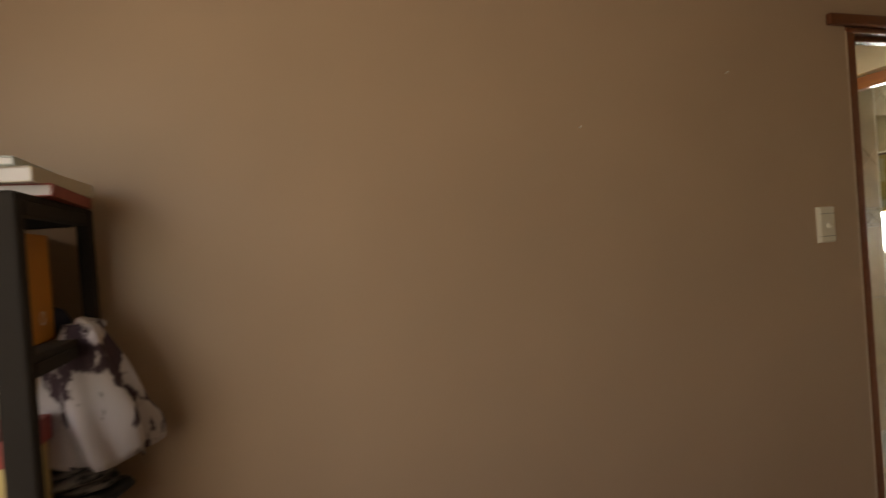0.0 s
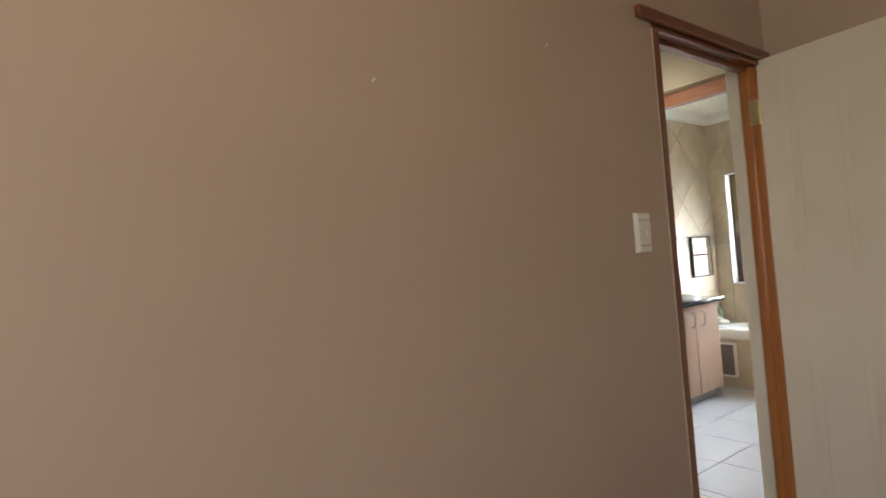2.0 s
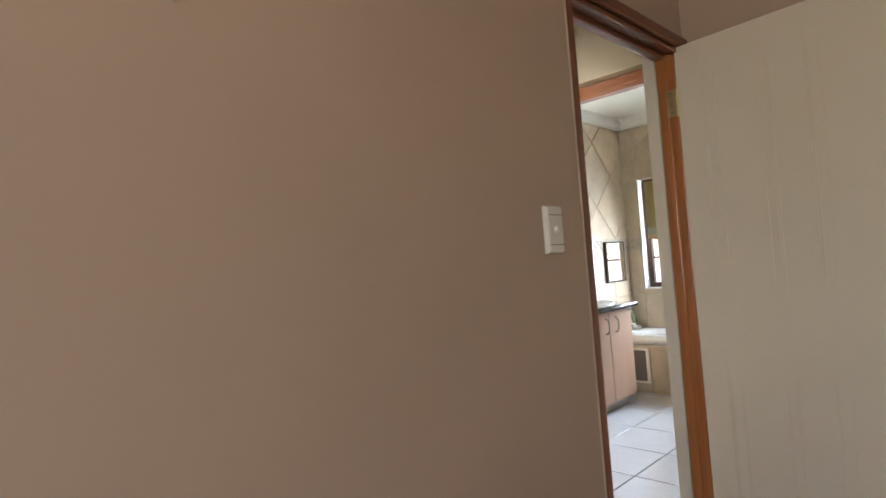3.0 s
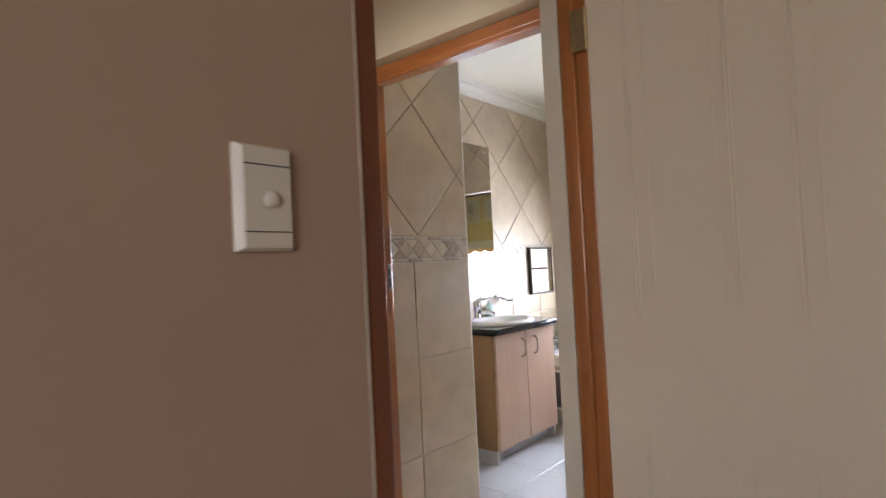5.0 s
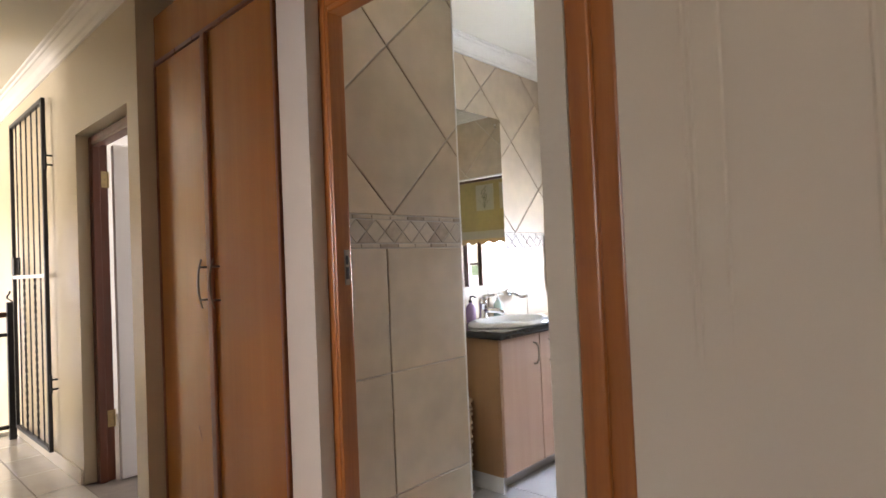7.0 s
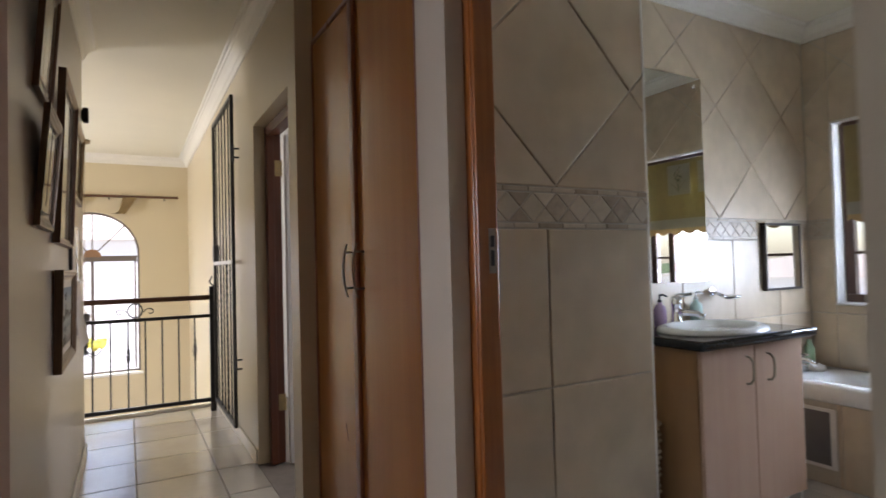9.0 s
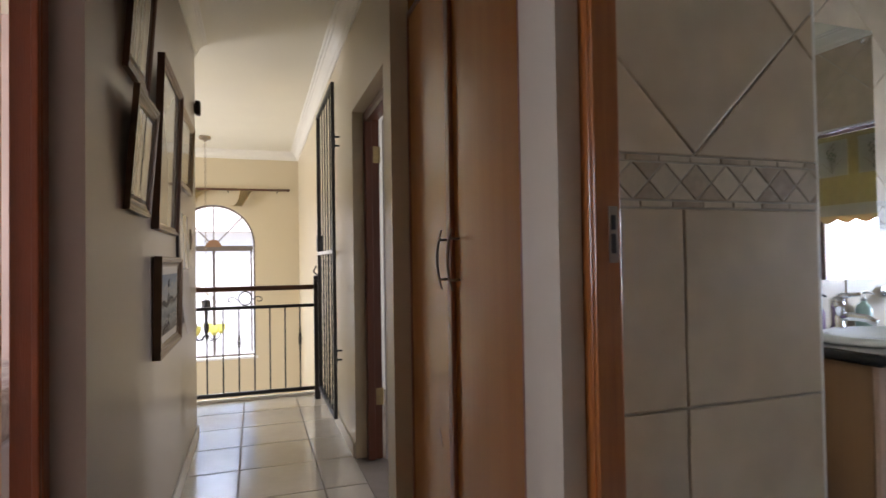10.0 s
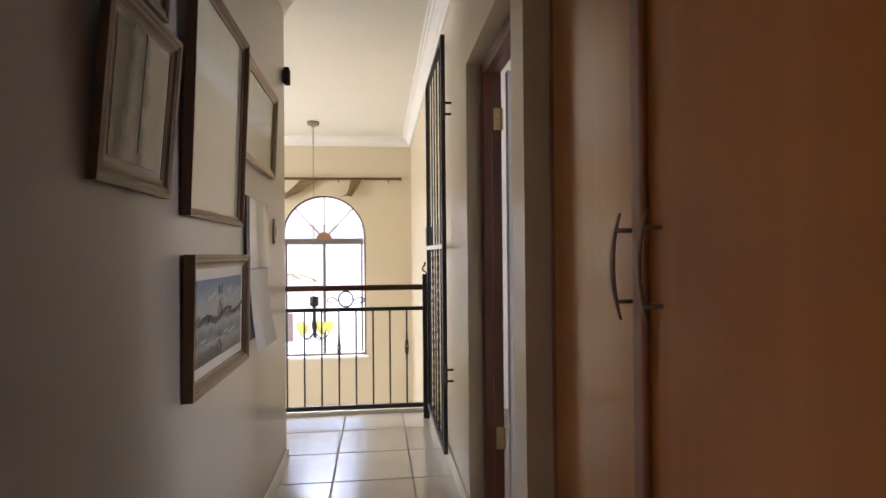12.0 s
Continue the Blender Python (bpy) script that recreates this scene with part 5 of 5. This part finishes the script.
def cloth(y0, y1, z0, z1, m, nm, lift=0.0, lab=""):
    bm = bmesh.new()
    n = 12
    for i in range(n):
        ya, yb = y0 + (y1 - y0) * i / n, y0 + (y1 - y0) * (i + 1) / n
        wa, wb = 0.003 * math.sin(ya * 21), 0.003 * math.sin(yb * 21)
        prism(bm, [(BX - lift + wa, ya, z0), (BX - lift + wb, yb, z0), (BX - lift + wb, yb, z1), (BX - lift + wa, ya, z1)], [(BX - lift - 0.002 + wa, ya, z0), (BX - lift - 0.002 + wb, yb, z0), (BX - lift - 0.002 + wb, yb, z1), (BX - lift - 0.002 + wa, ya, z1)])
    bmesh.ops.remove_doubles(bm, verts=bm.verts, dist=0.00005)
    return part(nm, bm, m, bd, lab)


cloth(BW0 + 0.03, BW1 - 0.06, 1.425, 1.954, BLINDY, "olive_cloth")
cloth(BW0 + 0.031, BW1 - 0.061, 1.426, 1.50, BLINDC, "pale_band", 0.004, "pale band above the hem")
for k in range(3):
    yc, zc = 0.845 + 0.27 * k, 1.685
    sq = cloth(yc, yc + 0.20, zc, zc + 0.235, BLINDC, "flower_square", 0.004, "grey-cream square with a dark sprig")
    for s, (lean, top, buds) in enumerate(((-1.0, 0.10, 0), (-0.45, 0.185, 5), (0.15, 0.205, 6), (0.55, 0.165, 4), (1.05, 0.11, 0))):
        pts = [(BX - 0.0085, yc + 0.095 + 0.07 * lean * u ** 1.5, zc + 0.02 + (top - 0.02) * u) for u in (0, 0.3, 0.6, 0.8, 1)]
        bm = tube(bmesh.new(), pts, [0.001, 0.0013, 0.0015, 0.0013, 0.0006], 5)
        for q in range(buds):
            u = 0.5 + 0.1 * q
            yy, zz, e = yc + 0.095 + 0.07 * lean * u ** 1.5, zc + 0.02 + (top - 0.02) * u, 1 if (q + s) % 2 else -1
            tube(bm, [(BX - 0.0085, yy, zz), (BX - 0.0085, yy + e * 0.008, zz + 0.007), (BX - 0.0085, yy + e * 0.012, zz + 0.017)], [0.001, 0.0045, 0.001], 5)
        part("flower_print", bm, SKETCH, sq)
bm = bmesh.new()
n = 96
for i in range(n):
    ya, yb = BW0 + 0.03 + (BW1 - BW0 - 0.09) * i / n, BW0 + 0.03 + (BW1 - BW0 - 0.09) * (i + 1) / n
    za, zb = 1.402 - 0.026 * abs(math.sin(ya * 26)), 1.402 - 0.026 * abs(math.sin(yb * 26))
    prism(bm, [(BX - 0.001, ya, za), (BX - 0.001, yb, zb), (BX - 0.001, yb, 1.427), (BX - 0.001, ya, 1.427)], [(BX - 0.005, ya, za), (BX - 0.005, yb, zb), (BX - 0.005, yb, 1.427), (BX - 0.005, ya, 1.427)])
bmesh.ops.remove_doubles(bm, verts=bm.verts, dist=0.00005)
part("scalloped_hem", bm, BLINDG, bd, "scalloped gold hem")

# ---- outdoors ----
setting("ground", box((-400, -400, -3.2), (400, 400, -3.0)), GRASS)


def house(x0, y0, x1, y1, eave, ridge, label, wall_m, roof_m, openings):
    root = thing("backdrop_house", ((x0 + x1) / 2, (y0 + y1) / 2, -3), label, "house", "houses across the garden")
    part("house_wall", box((x0, y0, -3), (x1, y1, eave)), wall_m, root)
    bm = bmesh.new()
    ym = (y0 + y1) / 2
    prism(bm, [(x0 - 0.5, y0 - 0.5, eave), (x0 - 0.5, y1 + 0.5, eave), (x0 - 0.5, ym, ridge)], [(x1 + 0.5, y0 - 0.5, eave), (x1 + 0.5, y1 + 0.5, eave), (x1 + 0.5, ym, ridge)])
    part("house_roof", bm, roof_m, root)
    for a, b in openings:
        w = part("window", box(a, b), FANW, root)


# Invented houses: sunlit white walls hide the lawn and make the windows glare.
PALEW = mat("glare_white_plaster", (0.78, 0.79, 0.82), 0.8, mottle=0.05, scale=2)
PALER = mat("pale_tile_roof", (0.72, 0.66, 0.62), 0.8, mottle=0.1, scale=4)
house(-9, 24, 14, 31, 2.4, 4.2, "added white house that fills the stair window with glare", PALEW, PALER, [((-4, 23.95, -2.2), (-2.5, 24.02, -1.1)), ((4, 23.95, -2.2), (5.5, 24.02, -1.1))])
house(22, -14, 29, 16, 0.4, 2.2, "added pale house that whitens the bathroom window's view", PALEW, PALER, [((21.95, 2, -1.6), (22.02, 3.2, -0.4))])
# Pale ground, added to keep the outlook bright and bounce sunlight in.
setting("added_paving", box((-20, -20, -3.0), (21, 23, -2.97)), mat("pale_bounce_concrete", (0.55, 0.52, 0.47), 0.85, mottle=0.12, scale=1.5))
pm = thing("palm_tree", (-1.55, 12.5, -3), "garden palm with drooping fronds outside the window", "palm tree")
part("trunk", tube(bmesh.new(), [(-1.55, 12.5, -3), (-1.5, 12.5, -1.5), (-1.55, 12.5, 0.4)], [0.16, 0.13, 0.11], 10), BARK, pm)
for k in range(13):
    a = 2 * math.pi * k / 13
    bm = bmesh.new()
    spine = [Vector((-1.55 + math.cos(a) * r, 12.5 + math.sin(a) * r, 0.4 + h)) for r, h in ((0.05, 0), (0.4, 0.35), (0.8, 0.45), (1.2, 0.3), (1.5, -0.05))]
    tube(bm, spine, [0.015, 0.012, 0.01, 0.007, 0.003], 5)
    for i in range(4):
        for q in range(5):
            p = spine[i].lerp(spine[i + 1], q / 5)
            for s in (-1, 1):
                e = p + Vector((-math.sin(a) * s * 0.26 + math.cos(a) * 0.14, math.cos(a) * s * 0.26 + math.sin(a) * 0.14, -0.12))
                w = Vector((math.cos(a), math.sin(a), 0)) * 0.012
                m2 = (p + e) / 2 + w
                prism(bm, [p, m2, e], [p + Vector((0, 0, 0.002)), m2 + Vector((0, 0, 0.003)), e + Vector((0, 0, 0.001))])
    part("frond", bm, PALM, pm)

# ---- tiles of floors and walls ----
fl = setting("floor_hall", boxes(((-3.0, 4.37, -0.15), (1.2395, 5.3345, -0.006)), ((0.21, 0.130, -0.15), (1.2395, 4.3695, -0.006))), GROUTF)


def floorp(u, v, w):
    return (u, v, -0.006 + w)


for i in range(-9, 2):
    for j in range(-10, 4):
        u, v = 0.583 + 0.427 * i, 4.062 + 0.44 * j
        if i < -1 and j < 0:
            continue
        lo, hi = ((0.2955, 0.134), (1.239, 5.333)) if v + 0.44 < 4.372 else ((-2.99, 4.372), (1.239, 5.333))
        if v < 4.372 < v + 0.44:
            p = clip(rect(u, v, u + 0.427, v + 0.44), (0.2955, 0.134), (1.239, 5.333))
        else:
            p = clip(rect(u, v, u + 0.427, v + 0.44), lo, hi)
        if p:
            lay(p, floorp, 0.006, FLOORT, fl, "floor_tile", 0.004, 0.002)

fbm = setting("floor_bathroom", boxes(((1.2405, 0.130, -0.15), (4.45, 2.6, -0.006)), ((1.3015, -1.1, -0.15), (4.45, 0.1295, -0.006))), mat("pale_floor_grout", (0.36, 0.33, 0.29), 0.8, mottle=0.15, scale=30))
for i in range(-3, 4):
    for j in range(-5, 4):
        u, v = 2.29 + 0.43 * i, 0.795 + 0.43 * j
        p = clip(rect(u, v, u + 0.43, v + 0.43), (1.365, -0.99), (3.718, 1.92))
        if p:
            lay(p, floorp, 0.006, BFLOOR, fbm, "floor_tile", 0.0035, 0.002)
for k in range(14):
    v = 0.25 + 0.066 * k
    lay(rect(1.290, v, 1.320, v + 0.066), floorp, 0.006, BORDB if k % 2 else BORDA, fbm, "mosaic_piece", 0.002, 0.001)
    lay(rect(1.320, v + 0.02, 1.364, v + 0.086), floorp, 0.006, BORDA if k % 3 else BORDB, fbm, "mosaic_piece", 0.002, 0.001)


def tile_wall(parent, place, areas, u_diag, u_vert, single):
    """Straight tiles to 1.29, the stone border, and tiles laid on their corners above. areas: rectangles (u0, z0, u1, z1)."""
    dd, zb0, zb1 = 0.309, 1.288, 1.405
    rest_a, rest_b = bmesh.new(), bmesh.new()
    for u0, z0, u1, z1 in areas:
        for i in range(int((u0 - u_vert) / 0.43) - 2, int((u1 - u_vert) / 0.43) + 2):
            for za, zb in ((-0.02, 0.412), (0.412, 0.842), (0.842, zb0)):
                p = clip(rect(u_vert + 0.43 * i, za, u_vert + 0.43 * (i + 1), zb), (u0, z0), (u1, z1))
                if p:
                    lay(p, place, 0.008, BATHT, parent, "tile", 0.0028, 0.003)
        for i in range(int((u0 - u_diag) / dd) - 2, int((u1 - u_diag) / dd) + 3):
            for j in range(-1, 6):
                if (i + j) % 2:
                    cu, cz = u_diag + dd * i, 1.41 + dd * j
                    p = clip([(cu - dd, cz), (cu, cz - dd), (cu + dd, cz), (cu, cz + dd)], (u0, max(z0, zb1)), (u1, z1))
                    if p:
                        lay(p, place, 0.008, BATHT, parent, "diagonal_tile", 0.0028, 0.003)
        if z0 < zb0 and z1 > zb1:
            bed = bmesh.new()
            prism(bed, [place(u0, zb0, 0.0), place(u1, zb0, 0.0), place(u1, zb1, 0.0), place(u0, zb1, 0.0)], [place(u0, zb0, 0.005), place(u1, zb0, 0.005), place(u1, zb1, 0.005), place(u0, zb1, 0.005)])
            part("border_bed", bed, BORDG, parent)
            step, n = 0.086, 0
            u = u_diag - step * (int((u_diag - u0) / step) + 1)
            while u < u1:
                zc = (zb0 + zb1) / 2
                shapes = [([(u - step / 2, zc), (u, zc - 0.042), (u + step / 2, zc), (u, zc + 0.042)], n % 3 == 1), ([(u, zc - 0.042), (u + step, zc - 0.042), (u + step / 2, zc)], n % 2 == 0), ([(u, zc + 0.042), (u + step / 2, zc), (u + step, zc + 0.042)], n % 4 == 2),
                          (rect(u + 0.02, zb0, u + 0.02 + step, zb0 + 0.016), n % 3 == 0), (rect(u - 0.015, zb1 - 0.016, u - 0.015 + step, zb1), n % 3 == 2)]
                for poly, dk in shapes:
                    p = clip(poly, (u0, z0), (u1, z1))
                    if not p:
                        continue
                    if single:
                        lay(p, place, 0.0085, BORDB if dk else BORDA, parent, "border_stone", 0.0018, 0.0015)
                    else:
                        tile_bm(rest_b if dk else rest_a, p, place, 0.0085, 0.0018, 0.0015)
                u, n = u + step, n + 1
    for nm, bm, m in (("pale_border_stones", rest_a, BORDA), ("brown_border_stones", rest_b, BORDB)):
        if len(bm.faces):
            ob = part(nm, bm, m, parent)
            ob["kind"] = "stuff"
        else:
            bm.free()


tile_wall(bpy.data.objects["wall_bathroom_stub"], lambda u, v, w: (u, 1.208 - w, v), [(1.361, 0, 1.992, TOP)], 1.62, 1.585, True)
tile_wall(bpy.data.objects["wall_bathroom_north"], lambda u, v, w: (u, YV + 0.008 - w, v), [(1.962, 0, XW, TOP)], 3.385, 3.49, False)
tile_wall(bpy.data.objects["wall_bathroom_east"], lambda u, v, w: (XW + 0.008 - w, u, v), [(BW1, 0, YV, TOP), (BW0, 0, BW1, BZ0), (BW0, BZ1, BW1, TOP), (-1.0, 0, BW0, TOP)], 1.38, 1.50, False)
st = bpy.data.objects["wall_bathroom_stub"]
part("edge_trim", box((1.9925, 1.202, 0), (2.000, 1.326, TOP), 0.002), SILL, st, "white tile edging")
for k in range(5):
    p = clip(rect(0.22 + 0.43 * k, 0.0, 0.65 + 0.43 * k, 0.4245), (T0, 0), (1.533, 0.4245)) if k < 4 else rect(1.717, 0, 1.912, 0.4245)
    if p:
        lay(p, tubp, 0.008, BATHT, tub, "tile", 0.0025, 0.002)
